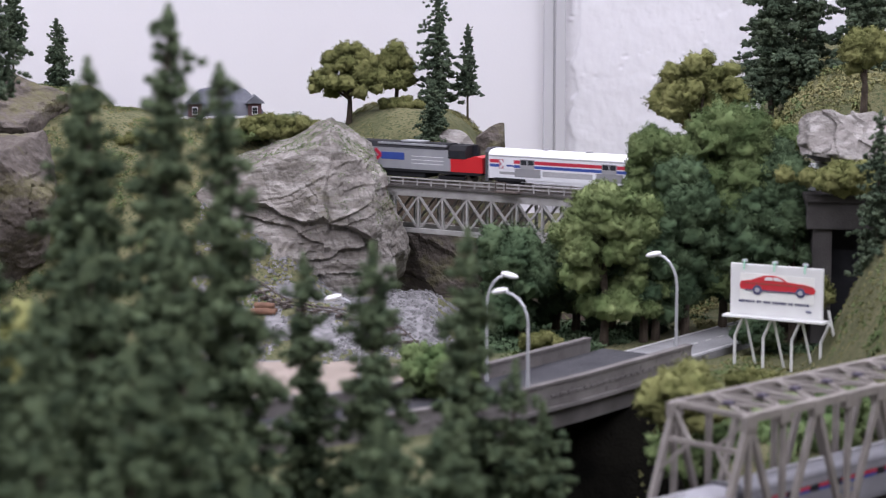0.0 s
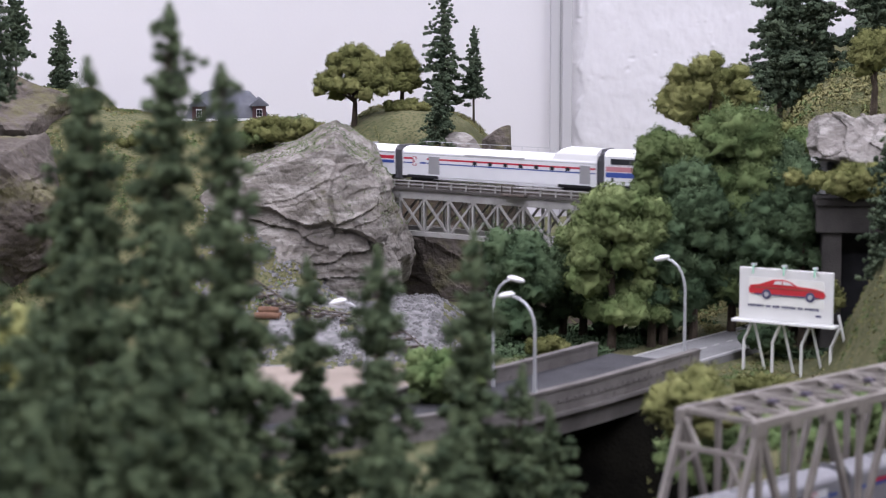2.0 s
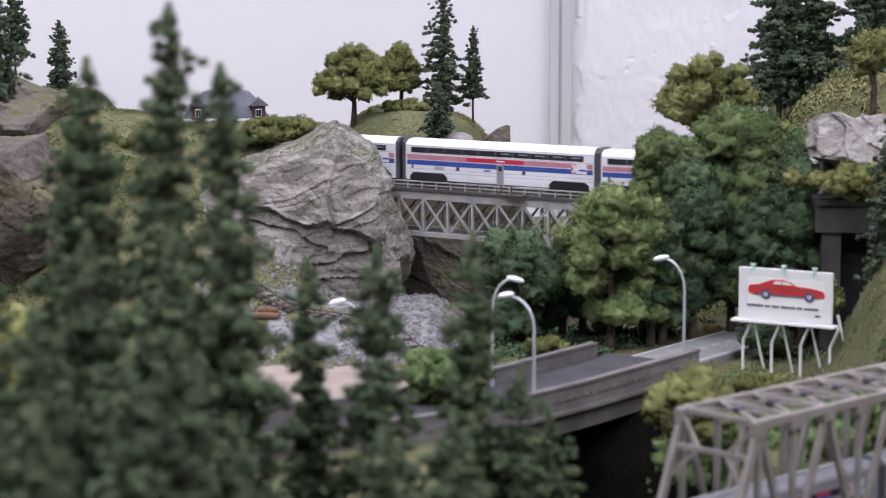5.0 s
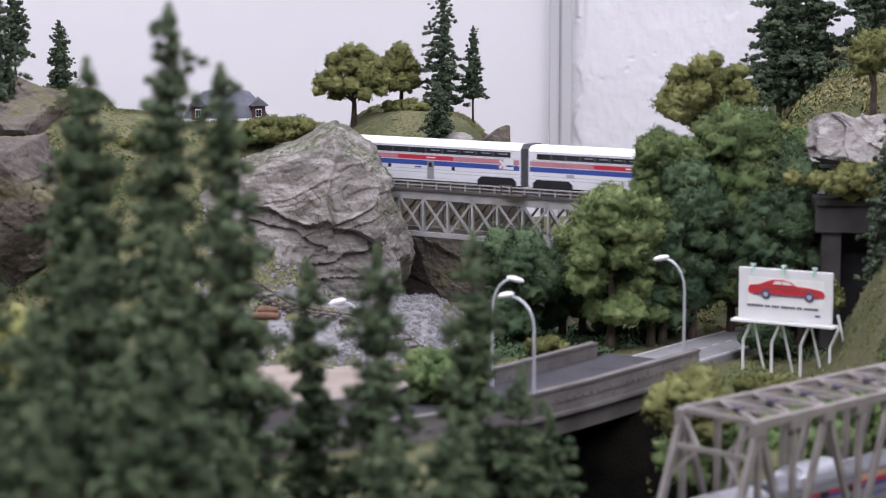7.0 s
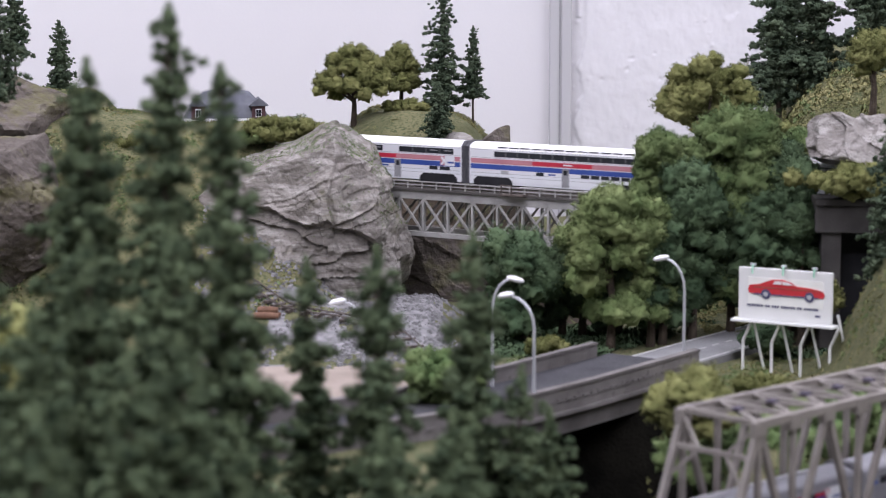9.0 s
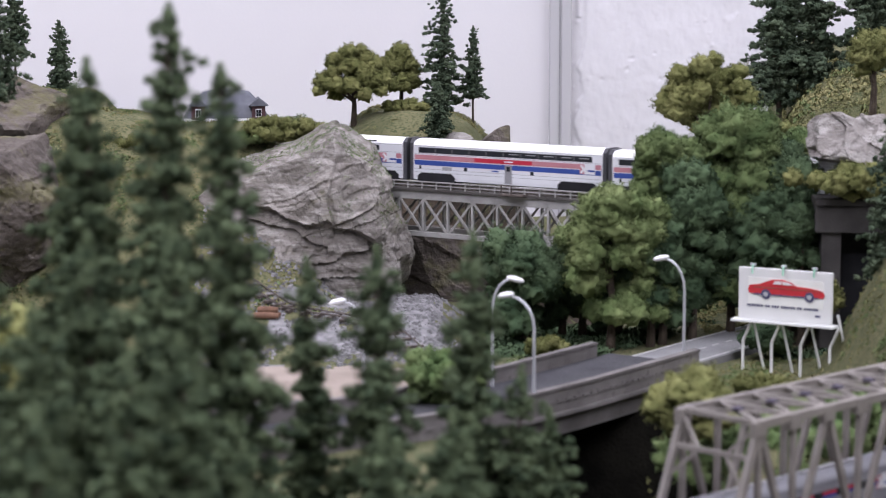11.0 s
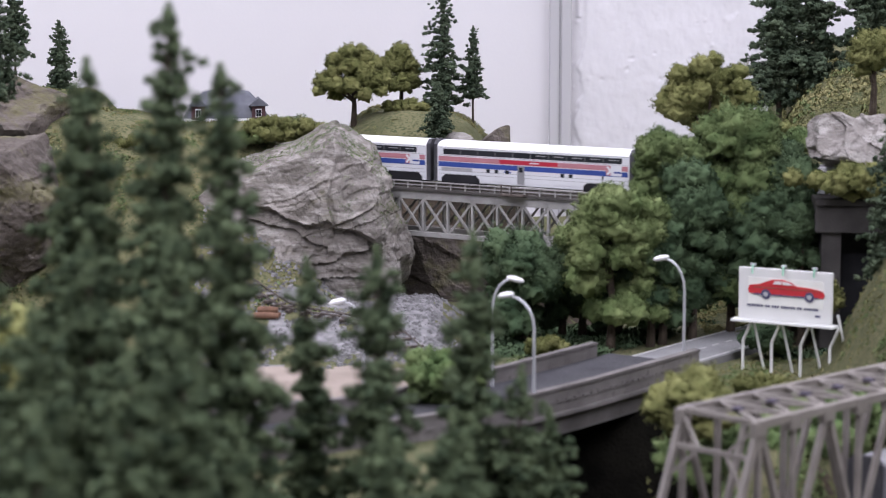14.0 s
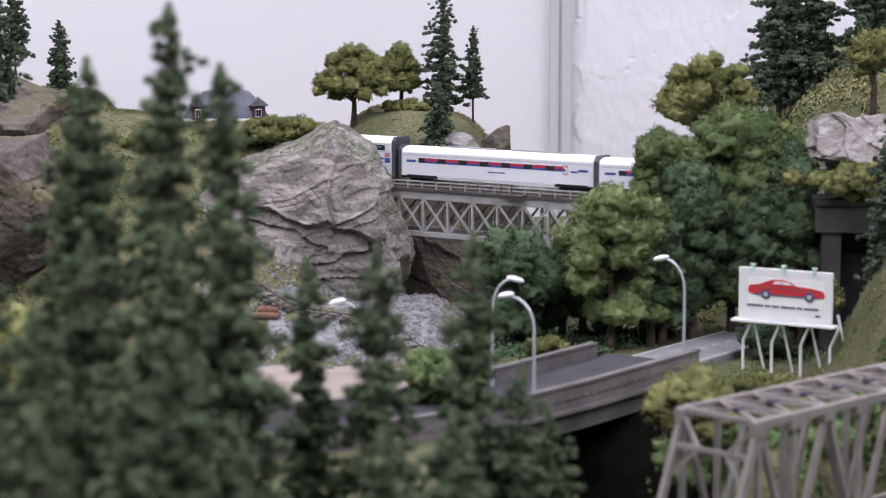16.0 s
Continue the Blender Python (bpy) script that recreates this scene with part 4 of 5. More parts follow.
# ---- the sign ----
def build_sign():
    """x runs along the face, the face looks along -y."""
    sg = thing("billboard", pose(0.2000, 1.305, 0.0602, 0, 0, -30), "white roadside billboard with a red car picture", "billboard")
    w, h, z0 = 0.0580, 0.0305, 0.0265
    pn = part("panel", box((0, 0, z0 + h / 2), (w, 0.0022, h), bevel=0.0004), BOARD_WHITE, sg)
    part("picture_ground", box((0.0005, -0.0013, z0 + h * 0.56), (w * 0.80, 0.0004, h * 0.52)), mat("pale_picture_ground", (0.66, 0.67, 0.63), (0.74, 0.74, 0.70), 90, 0.6), pn)
    cx, cz = 0.0010, z0 + h * 0.60

    def printed(name, outline, y, material, label=""):
        bm = bmesh.new()
        a = [bm.verts.new((cx + x, y, cz + z)) for x, z in outline]
        b = [bm.verts.new((cx + x, y - 0.0004, cz + z)) for x, z in outline]
        n = len(a)
        for i in range(n):
            bm.faces.new((a[i], a[(i + 1) % n], b[(i + 1) % n], b[i]))
        bm.faces.new(b)
        bmesh.ops.recalc_face_normals(bm, faces=bm.faces)
        return part(name, bm, material, pn, label)
    printed("car_picture", [(-0.0232, -0.0026), (-0.0238, -0.0004), (-0.0228, 0.0020), (-0.0165, 0.0030), (-0.0125, 0.0046), (-0.0085, 0.0060), (-0.0020, 0.0062), (0.0025, 0.0052), (0.0062, 0.0030), (0.0160, 0.0024), (0.0222, 0.0012), (0.0238, -0.0010), (0.0228, -0.0030), (0.0150, -0.0034), (-0.0150, -0.0034)], -0.0015, CAR_RED, "printed red coupe")
    printed("car_window", [(-0.0082, 0.0034), (-0.0070, 0.0052), (-0.0032, 0.0054), (-0.0030, 0.0034)], -0.0019, BOARD_WHITE)
    printed("car_window", [(-0.0022, 0.0034), (-0.0024, 0.0054), (0.0010, 0.0050), (0.0040, 0.0033)], -0.0019, BOARD_WHITE)
    part("car_sill", box((cx, -0.0019, cz - 0.0030), (0.040, 0.0005, 0.0008)), INK, pn)
    part("car_crease", box((cx + 0.001, -0.0019, cz + 0.0010), (0.042, 0.0004, 0.0004)), RUST, pn)
    for x in (-0.0125, 0.0145):
        for name, r, y, m in (("wheel_picture", 0.0029, -0.0020, INK), ("hub_picture", 0.0014, -0.0023, POLE)):
            bm = bmesh.new()
            bmesh.ops.create_cone(bm, cap_ends=True, segments=18, radius1=r, radius2=r, depth=0.0004, matrix=Matrix.Translation((cx + x, y, cz - 0.0028)) @ Matrix.Rotation(math.pi / 2, 4, "X"))
            part(name, bm, m, pn)
    # a line of small print, one upright bar a letter
    x, i = -0.0228, 0
    for letters in (7, 2, 3, 6, 2, 6):
        for _ in range(letters):
            part("text_bar", box((x, -0.0012, z0 + h * 0.275), (0.0009, 0.0005, 0.0013 + 0.0003 * (i % 3 == 1))), INK, pn)
            x, i = x + 0.00145, i + 1
        x += 0.0013
    part("text_bar", box((0.0205, -0.0012, z0 + h * 0.15), (0.0032, 0.0005, 0.0010)), INK, pn)
    part("ledge", box((0, -0.0015, z0 - 0.0008), (w + 0.006, 0.009, 0.0014), bevel=0.0003), BOARD_WHITE, sg)
    for i in range(3):
        x = -0.020 + i * 0.019
        bm = tube([(x, 0.0005, z0 + h - 0.001), (x, -0.001, z0 + h + 0.0022), (x + 0.0008, -0.004, z0 + h + 0.0016), (x + 0.001, -0.005, z0 + h - 0.003)], 0.0006, 6)
        lm = part("lamp_arm", bm, GREEN_LAMP, sg, "pale green lamp arm")
        part("lamp_cap", box((x, -0.001, z0 + h + 0.0018), (0.0030, 0.0026, 0.0016), bevel=0.0004), POLE, lm)
    for i in range(4):
        x = -w / 2 + 0.003 + i * 0.0180
        lg = part("leg", beam((x, 0, -0.006), (x, 0, 0.0135), 0.0014, 0.0014), BOARD_WHITE, sg)
        part("brace", beam((x, 0, 0.013), (x + 0.0062, -0.003, z0 - 0.001), 0.0013, 0.0013), BOARD_WHITE, lg)
        part("back_stay", beam((x + 0.010, 0.009, -0.006), (x + 0.004, 0.001, z0 + 0.006), 0.0012, 0.0012), BOARD_WHITE, lg)


build_sign()


# ---- near truss bridge ----
def build_truss():
    """Through truss; x along it, y across."""
    a = math.degrees(math.atan2(TRUSS_E.y, TRUSS_E.x))
    br = thing("truss_bridge", pose(TRUSS_AT.x, TRUSS_AT.y, TRUSS_RAIL, 0, 0, a), "weathered light grey steel through truss railway bridge", "bridge")
    top, bot, half, panel, n = TRUSS_TOP - TRUSS_RAIL - 0.002, -0.006, 0.021, 0.0243, 8
    L = n * panel
    for y in (-half, half):
        part("top_chord", box((L / 2, y, top), (L + 0.003, 0.0034, 0.004), bevel=0.0004), TRUSS_GREY, br)
        part("bottom_chord", box((L / 2, y, bot), (L + 2.2 * panel, 0.0034, 0.005), bevel=0.0004), TRUSS_GREY, br)
        for x0, x1 in ((0, -panel), (L, L + panel)):
            part("end_post", beam((x0, y, top), (x1, y, bot), 0.0029, 0.0032), TRUSS_GREY, br)
        for i in range(n + 1):
            x = i * panel
            if i % 2 == 1 or i in (0, n):
                part("post", beam((x, y, bot), (x, y, top), 0.0023, 0.0026), TRUSS_GREY, br)
            if i < n:
                p, q = ((x, y, bot), (x + panel, y, top)) if i % 2 else ((x, y, top), (x + panel, y, bot))
                part("diagonal", beam(p, q, 0.0025, 0.0029), TRUSS_GREY, br)
            part("gusset", box((x, y, top - 0.002), (0.008, 0.0040, 0.007), bevel=0.0005), TRUSS_GREY, br)
    for i in range(n + 1):
        x = i * panel
        part("top_strut", box((x, 0, top + 0.0004), (0.0020, 2 * half, 0.0026), bevel=0.0003), TRUSS_GREY, br)
        if i < n:
            for s in (-1, 1):
                part("top_brace", beam((x, s * half, top + 0.001), (x + panel, -s * half, top + 0.001), 0.0015, 0.0012), TRUSS_GREY, br)
            part("rivet_plate", box((x + panel / 2, 0, top + 0.0022), (0.0044, 0.0044, 0.0014), bevel=0.0005), mat("violet_grey_plate", (0.05, 0.042, 0.065), (0.075, 0.065, 0.09), 200, 0.6) if i == 0 else bpy.data.materials["violet_grey_plate"], br)
    # sloping end portal
    for x0, x1 in ((0, -panel), (L, L + panel)):
        at = lambda k, y: (x0 + (x1 - x0) * k, y, top + (bot - top) * k)
        part("portal_beam", beam(at(0.22, -half), at(0.22, half), 0.0021, 0.0021), TRUSS_GREY, br)
        for s in (-1, 1):
            part("portal_brace", beam(at(0.03, s * half * 0.95), at(0.22, s * half * 0.35), 0.0016, 0.0016), TRUSS_GREY, br)
            part("portal_brace", beam(at(0.22, s * half * 0.35), at(0.42, s * half * 0.98), 0.0016, 0.0016), TRUSS_GREY, br)
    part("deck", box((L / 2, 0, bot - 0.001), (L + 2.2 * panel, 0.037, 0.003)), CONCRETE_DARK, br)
    for y in (-0.0047, 0.0047):
        part("rail", box((L / 2, y, -0.0011), (L + 0.06, 0.001, 0.0022)), RAIL, br)
    for i in range(50):
        part("tie", box((-0.03 + i * 0.0054, 0, -0.0032), (0.0028, 0.018, 0.0018)), TIE, br)
    for x in (-panel * 1.05, L + panel * 1.05):
        part("abutment", box((x, 0, -0.06), (0.02, 0.05, 0.10), bevel=0.001), CONCRETE_DARK, br)


build_truss()


# ---- the tunnel and its rocks ----
def build_portal():
    pt = thing("tunnel_portal", pose(0.262, 1.388, 0.058, 0, 0, -4), "dark weathered concrete tunnel portal under the railway", "tunnel")
    for x in (-0.0225, 0.026):
        part("pier", box((x, 0, 0.030), (0.012, 0.024, 0.085), bevel=0.001), PORTAL_CONCRETE, pt)
    part("lintel", box((0.010, -0.001, 0.0805), (0.085, 0.028, 0.017), bevel=0.001), PORTAL_CONCRETE, pt)
    part("cornice", box((0.010, -0.002, 0.0912), (0.087, 0.032, 0.004), bevel=0.0006), PORTAL_CONCRETE, pt)
    # black sheets close the opening; the tunnel's darkness is their colour
    part("tunnel_shade_back", box((0.002, 0.010, 0.03), (0.038, 0.004, 0.085)), BLACK, pt)
    part("tunnel_shade_top", box((0.002, 0.003, 0.0705), (0.036, 0.010, 0.003)), BLACK, pt)


build_portal()
rock("hill_rock", (0.262, 1.405, 0.185), random_planes(np.random.default_rng(3), 0.046, 0.026, 0.022) + [((0.1, -0.62, 0.75), 0.0165), ((-0.4, -0.7, 0.5), 0.021)], 6, 0.011, 7.0, PALE_ROCK, "pale grey rock ledge above the tunnel", strata=0.004)
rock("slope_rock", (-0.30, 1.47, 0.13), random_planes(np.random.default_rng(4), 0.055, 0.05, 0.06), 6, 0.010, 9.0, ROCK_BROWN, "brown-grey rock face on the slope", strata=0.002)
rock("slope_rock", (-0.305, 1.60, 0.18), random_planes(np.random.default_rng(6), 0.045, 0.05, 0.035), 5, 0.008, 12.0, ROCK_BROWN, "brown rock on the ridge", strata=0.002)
rock("gorge_rock", (-0.004, 1.625, 0.062), random_planes(np.random.default_rng(12), 0.05, 0.03, 0.05), 6, 0.010, 21.0, ROCK_BROWN, "dark brown rock wall under the railway bridge", strata=0.002)
rock("mound_rock", (0.017, 1.685, 0.150), random_planes(np.random.default_rng(9), 0.014, 0.012, 0.016), 4, 0.004, 15.0, PALE_ROCK, "pale boulder at the mound's foot")
rock("mound_rock", (0.040, 1.72, 0.148), random_planes(np.random.default_rng(10), 0.010, 0.012, 0.020), 4, 0.004, 16.0, ROCK_BROWN, "brown boulder at the mound's edge")


def build_house():
    hs = thing("house", pose(-0.187, 1.95, 0.146, 0, 0, 6), "dark red house with slate mansard roof and dormers", "house")
    part("wall", box((0, 0, 0.006), (0.062, 0.045, 0.014)), HOUSE_WHITE, hs)
    bm = bmesh.new()
    rings = []
    for w, d, z in ((0.074, 0.056, 0.013), (0.058, 0.040, 0.026), (0.040, 0.022, 0.0355), (0.012, 0.006, 0.0385)):
        rings.append([bm.verts.new((sx * w / 2, sy * d / 2, z)) for sx, sy in ((-1, -1), (1, -1), (1, 1), (-1, 1))])
    for a, b in zip(rings, rings[1:]):
        for i in range(4):
            bm.faces.new((a[i], a[(i + 1) % 4], b[(i + 1) % 4], b[i]))
    bm.faces.new(rings[-1])
    bm.faces.new(rings[0][::-1])
    bmesh.ops.recalc_face_normals(bm, faces=bm.faces)
    part("roof", bm, ROOF_SLATE, hs, "grey slate mansard roof")
    for x in (-0.024, 0.027):
        dm = part("dormer", box((x, -0.0265, 0.0200), (0.0115, 0.012, 0.012)), HOUSE_RED, hs, "dark red dormer")
        gb = prism([(-0.0085, 0.0255), (0, 0.0325), (0.0085, 0.0255)], -0.035, -0.012)
        for v in gb.verts:
            v.co.x, v.co.y = v.co.y + x, v.co.x
        part("dormer_roof", gb, ROOF_SLATE, dm)
        wn = part("window", box((x, -0.0328, 0.0195), (0.0050, 0.001, 0.0070)), HOUSE_WHITE, dm)
        for px in (-0.0011, 0.0011):
            for pz in (-0.0014, 0.0014):
                part("pane", box((x + px, -0.0334, 0.0195 + pz), (0.0020, 0.0006, 0.0026)), GLASS_DARK, wn)
    part("gutter", box((0, -0.0282, 0.0135), (0.075, 0.002, 0.0022)), HOUSE_WHITE, hs)


build_house()


# ---- ground cover ----
def scatter(name, label, spots, size, material, seed, leaves=9, category="ground cover"):
    rng = np.random.default_rng(seed)
    ob = clump_mesh(name, spots, size * rng.uniform(0.5, 1.2, len(spots)), material, rng, None, flat=0.7, leaves=leaves + 7 + int(3500 * size), leaf=min(0.32, 0.0010 / size))
    return tagged(ob, label, category, kind="stuff")


def spots_on(rng, n, x0, x1, y0, y1, keep):
    out = []
    while len(out) < n:
        x, y = rng.uniform(x0, x1), rng.uniform(y0, y1)
        if keep(x, y, fbm(x * 30, y * 30, 2.0)):
            out.append((x, y, ground_height(x, y) + 0.0006))
    return out


def off_road(x, y):
    for i in range(41):
        if (road_at(i / 40)[0] - Vector((x, y))).length < 0.042:
            return False
    across, along = track_side(x, y)
    return not (abs(across) < 0.024 and along < 0.13)


def build_cover():
    rng = np.random.default_rng(77)
    hill = lambda x, y, k: k > -0.05 and off_road(x, y)
    scatter("grass_tufts", "olive and tan grass tufts over the ridge", spots_on(rng, 5200, -0.36, -0.07, 1.42, 1.80, hill), 0.0021, OLIVE_DULL, 1)
    scatter("weeds", "dark green weeds over the ridge", spots_on(rng, 2600, -0.36, -0.07, 1.42, 1.80, lambda x, y, k: k > 0.12 and off_road(x, y)), 0.0024, MIDGREEN, 2)
    scatter("grass_tufts", "olive grass tufts on the mound", spots_on(rng, 1500, -0.10, 0.05, 1.68, 1.86, lambda x, y, k: k > 0.0), 0.0016, OLIVE_DULL, 3)
    scatter("grass_tufts", "olive and green scrub over the hill", spots_on(rng, 9000, 0.17, 0.40, 1.40, 1.80, lambda x, y, k: k > -0.25), 0.0029, OLIVE_DULL, 4)
    scatter("weeds", "green weeds over the hill", spots_on(rng, 700, 0.17, 0.40, 1.40, 1.80, lambda x, y, k: k > 0.15), 0.0042, MIDGREEN, 5)
    scatter("grass_tufts", "tan grass beside the road and sign", spots_on(rng, 4200, 0.06, 0.30, 1.08, 1.42, lambda x, y, k: k > -0.1 and off_road(x, y)), 0.0017, OLIVE_DULL, 6)
    scatter("weeds", "green weeds beside the road", spots_on(rng, 1600, 0.02, 0.26, 1.05, 1.46, lambda x, y, k: k > 0.1 and off_road(x, y)), 0.0022, MIDGREEN, 7)
    scatter("undergrowth", "dark green undergrowth below the trees", spots_on(rng, 4000, 0.03, 0.24, 1.36, 1.48, lambda x, y, k: k > -0.2 and off_road(x, y)), 0.0066, DARKGREEN, 8)
    scatter("undergrowth", "green undergrowth in the gorge", spots_on(rng, 2200, 0.06, 0.30, 1.0, 1.22, lambda x, y, k: k > -0.1 and off_road(x, y) and abs((Vector((x, y)) - TRUSS_AT).dot(TRUSS_W)) > 0.03), 0.0036, MIDGREEN, 9)
    scatter("undergrowth", "dark green undergrowth on the wooded slope", spots_on(rng, 1500, -0.22, 0.05, 0.62, 1.02, lambda x, y, k: k > -0.1 and off_road(x, y)), 0.0040, CONIFER, 10)
    scatter("undergrowth", "dark green undergrowth on the gorge banks", spots_on(rng, 1000, 0.0, 0.13, 0.90, 1.24, lambda x, y, k: k > -0.1 and ground_height(x, y) > 0.03 and off_road(x, y) and abs((Vector((x, y)) - TRUSS_AT).dot(TRUSS_W)) > 0.03), 0.0036, DARKGREEN, 13)
    scatter("undergrowth", "dense dark green plants on the gorge bank", spots_on(rng, 1200, 0.095, 0.13, 0.94, 1.12, lambda x, y, k: ground_height(x, y) < 0.05 and abs((Vector((x, y)) - TRUSS_AT).dot(TRUSS_W)) > 0.026), 0.0050, DARKGREEN, 15, leaves=12)
    # loose stones along the sidings
    r2 = np.random.default_rng(5)
    verts, faces = [], []
    base = [(-1, -1, 0), (1, -0.8, 0), (0.9, 1, 0), (-0.8, 0.9, 0), (-0.4, -0.5, 1), (0.6, -0.3, 0.9), (0.4, 0.5, 1.1), (-0.5, 0.4, 0.8)]
    for x, y, z in spots_on(r2, 5200, -0.16, 0.02, 1.15, 1.52, lambda x, y, k: off_road(x, y) and k > -0.10 and (y < 1.215 or y > 1.33 + 0.03 * fbm(x * 25, y * 25, 9.0))):
        s, a = r2.uniform(0.0006, 0.0019), r2.uniform(0, 6.28)
        n = len(verts)
        for bx, by, bz in base:
            bx, by, bz = (q * r2.uniform(0.7, 1.2) for q in (bx, by, bz))
            verts.append((x + s * (bx * math.cos(a) - by * math.sin(a)), y + s * (bx * math.sin(a) + by * math.cos(a)), z - 0.001 + s * bz))
        faces += [tuple(n + i for i in f) for f in ((4, 5, 6, 7), (0, 1, 5, 4), (1, 2, 6, 5), (2, 3, 7, 6), (3, 0, 4, 7))]
    tagged(mesh_ob("gravel", verts, faces, GRAVEL), "pale grey loose stones along the sidings", "gravel", kind="stuff")


OLIVE_DULL = mat("dull_olive_scatter", (0.12, 0.125, 0.05), (0.24, 0.225, 0.11), 40, 0.95, island=0.15, spec=0.1)
build_cover()


def moss_on_rock():
    """Green scatter on the outcrop's upper faces."""
    ob = bpy.data.objects["rock_outcrop"]
    rng = np.random.default_rng(91)
    spots = []
    for p in ob.data.polygons:
        c = ob.matrix_basis @ p.center
        k = fbm(c.x * 45, c.y * 45, c.z * 45)
        if ((p.normal.z > 0.50 and c.z > 0.150) or (p.normal.z > 0.25 and p.normal.x > 0.40 and c.z > 0.115)) and k > -0.12 and rng.uniform() < 0.30:
            spots.append(tuple(c))
    scatter("moss", "olive moss along the top of the rock", spots, 0.0009, MIDGREEN, 12)


moss_on_rock()


def siding(points, label):
    """A low track of two rails on ties along a curve of plan points."""
    tr = thing("siding_track", Matrix.Identity(4), label, "track", "sidings")
    pts = []
    n = len(points) - 1
    for i in range(n):
        p = [Vector(points[max(0, min(n, i + k))]) for k in (-1, 0, 1, 2)]
        for j in range(8):
            q = j / 8
            pts.append(0.5 * ((2 * p[1]) + (p[2] - p[0]) * q + (2 * p[0] - 5 * p[1] + 4 * p[2] - p[3]) * q * q + (3 * p[1] - p[0] - 3 * p[2] + p[3]) * q ** 3))
    for off in (-0.0046, 0.0046):
        line = []
        for i, c in enumerate(pts):
            d = (pts[min(i + 1, len(pts) - 1)] - pts[max(i - 1, 0)]).normalized()
            x, y = c.x - d.y * off, c.y + d.x * off
            line.append((x, y, ground_height(c.x, c.y) + 0.0026))
        part("rail", tube(line, 0.0006, 4), SIDING_RAIL, tr)
    gone = 0.0
    for a, b in zip(pts, pts[1:]):
        gone += (b - a).length
        if gone > 0.0055:
            gone = 0.0
            d = b - a
            t = part("tie", box((0, 0, 0), (0.0028, 0.016, 0.0016)), TIE, tr)
            t.matrix_basis = pose(a.x, a.y, ground_height(a.x, a.y) + 0.0008, 0, 0, math.degrees(math.atan2(d.y, d.x)))


siding(((-0.20, 1.455), (-0.135, 1.455), (-0.095, 1.425), (-0.06, 1.405), (-0.03, 1.385), (-0.012, 1.345), (-0.004, 1.29)), "rusty siding track curving past the foot of the rock")
siding(((-0.22, 1.125), (-0.15, 1.155), (-0.10, 1.180), (-0.06, 1.206), (-0.02, 1.245)), "siding track beside the road and the sandy yard")


def log_pile(x, y, z):
    ob = thing("log_pile", pose(x, y, z, 0, 0, -8), "rusty brown logs lying beside the siding", "logs")
    for i, (dx, dy, dz, L) in enumerate(((0, 0, 0.0022, 0.016), (0.001, 0.0042, 0.0022, 0.014), (0.0005, 0.002, 0.0056, 0.013))):
        part("log", tube([(dx - L / 2, dy, dz), (dx - L / 6, dy + 0.0002, dz), (dx + L / 6, dy, dz + 0.0002), (dx + L / 2, dy, dz)], [0.0021, 0.0023, 0.0022, 0.0019], 10), RUST, ob)


log_pile(-0.1115, 1.410, ground_height(-0.1115, 1.410))


# ---- the trains ----
MM = 0.001


def car_profile(w, z0, z1, shoulder):
    """Closed (y, z) outline of a rounded coach body, in metres."""
    pts = [(-w / 2, z0), (-w / 2, z1 - shoulder)]
    for i in range(1, 6):
        a = math.pi / 2 * i / 6
        pts.append((-w / 2 * math.cos(a) ** 0.8, z1 - shoulder + shoulder * math.sin(a)))
    return pts + [(0, z1)] + [(-y, z) for y, z in pts[::-1]]


def side_boxes(name, car, spans, z0, z1, w, material, proud=0.15, label=""):
    """Flat pieces let on to both sides of a coach: spans of (x0, x1) in mm."""
    for x0, x1 in spans:
        for s in (-1, 1):
            part(name, box(((x0 + x1) / 2 * MM, s * w / 2, (z0 + z1) / 2 * MM), ((x1 - x0) * MM, 2 * proud * MM, (z1 - z0) * MM)), material, car, label)


def bogie(car, x, material=BLACK, wb=14.5):
    b = part("bogie", box((x * MM, 0, 3.6 * MM), (21 * MM, 12.5 * MM, 1.6 * MM), bevel=0.0003), material, car)
    for s in (-1, 1):
        part("side_frame", box((x * MM, s * 7.6 * MM, 3.4 * MM), (22 * MM, 1.6 * MM, 2.6 * MM), bevel=0.0005), material, b)
    for dx in (-wb / 2, wb / 2):
        bm = bmesh.new()
        for s in (-1, 1):
            bmesh.ops.create_cone(bm, cap_ends=True, segments=16, radius1=2.8 * MM, radius2=2.8 * MM, depth=1.4 * MM, matrix=Matrix.Translation(((x + dx) * MM, s * 4.8 * MM, 2.8 * MM)) @ Matrix.Rotation(math.pi / 2, 4, "X"))
        part("wheelset", bm, RAIL, b)


def ends(car, half, w, z0, z1):
    for s in (-1, 1):
        part("gangway", prism([(-w * 0.485, z0), (-w * 0.485, z1 - 0.003), (-w * 0.34, z1), (w * 0.34, z1), (w * 0.485, z1 - 0.003), (w * 0.485, z0)], s * half - (0.0 if s > 0 else 3.0 * MM), s * half + (3.0 * MM if s > 0 else 0.0)), GANGWAY, car)


def windows(x0, x1, n, gap=1.2):
    p = (x1 - x0) / n
    return [(x0 + i * p + gap / 2, x0 + (i + 1) * p - gap / 2) for i in range(n)]


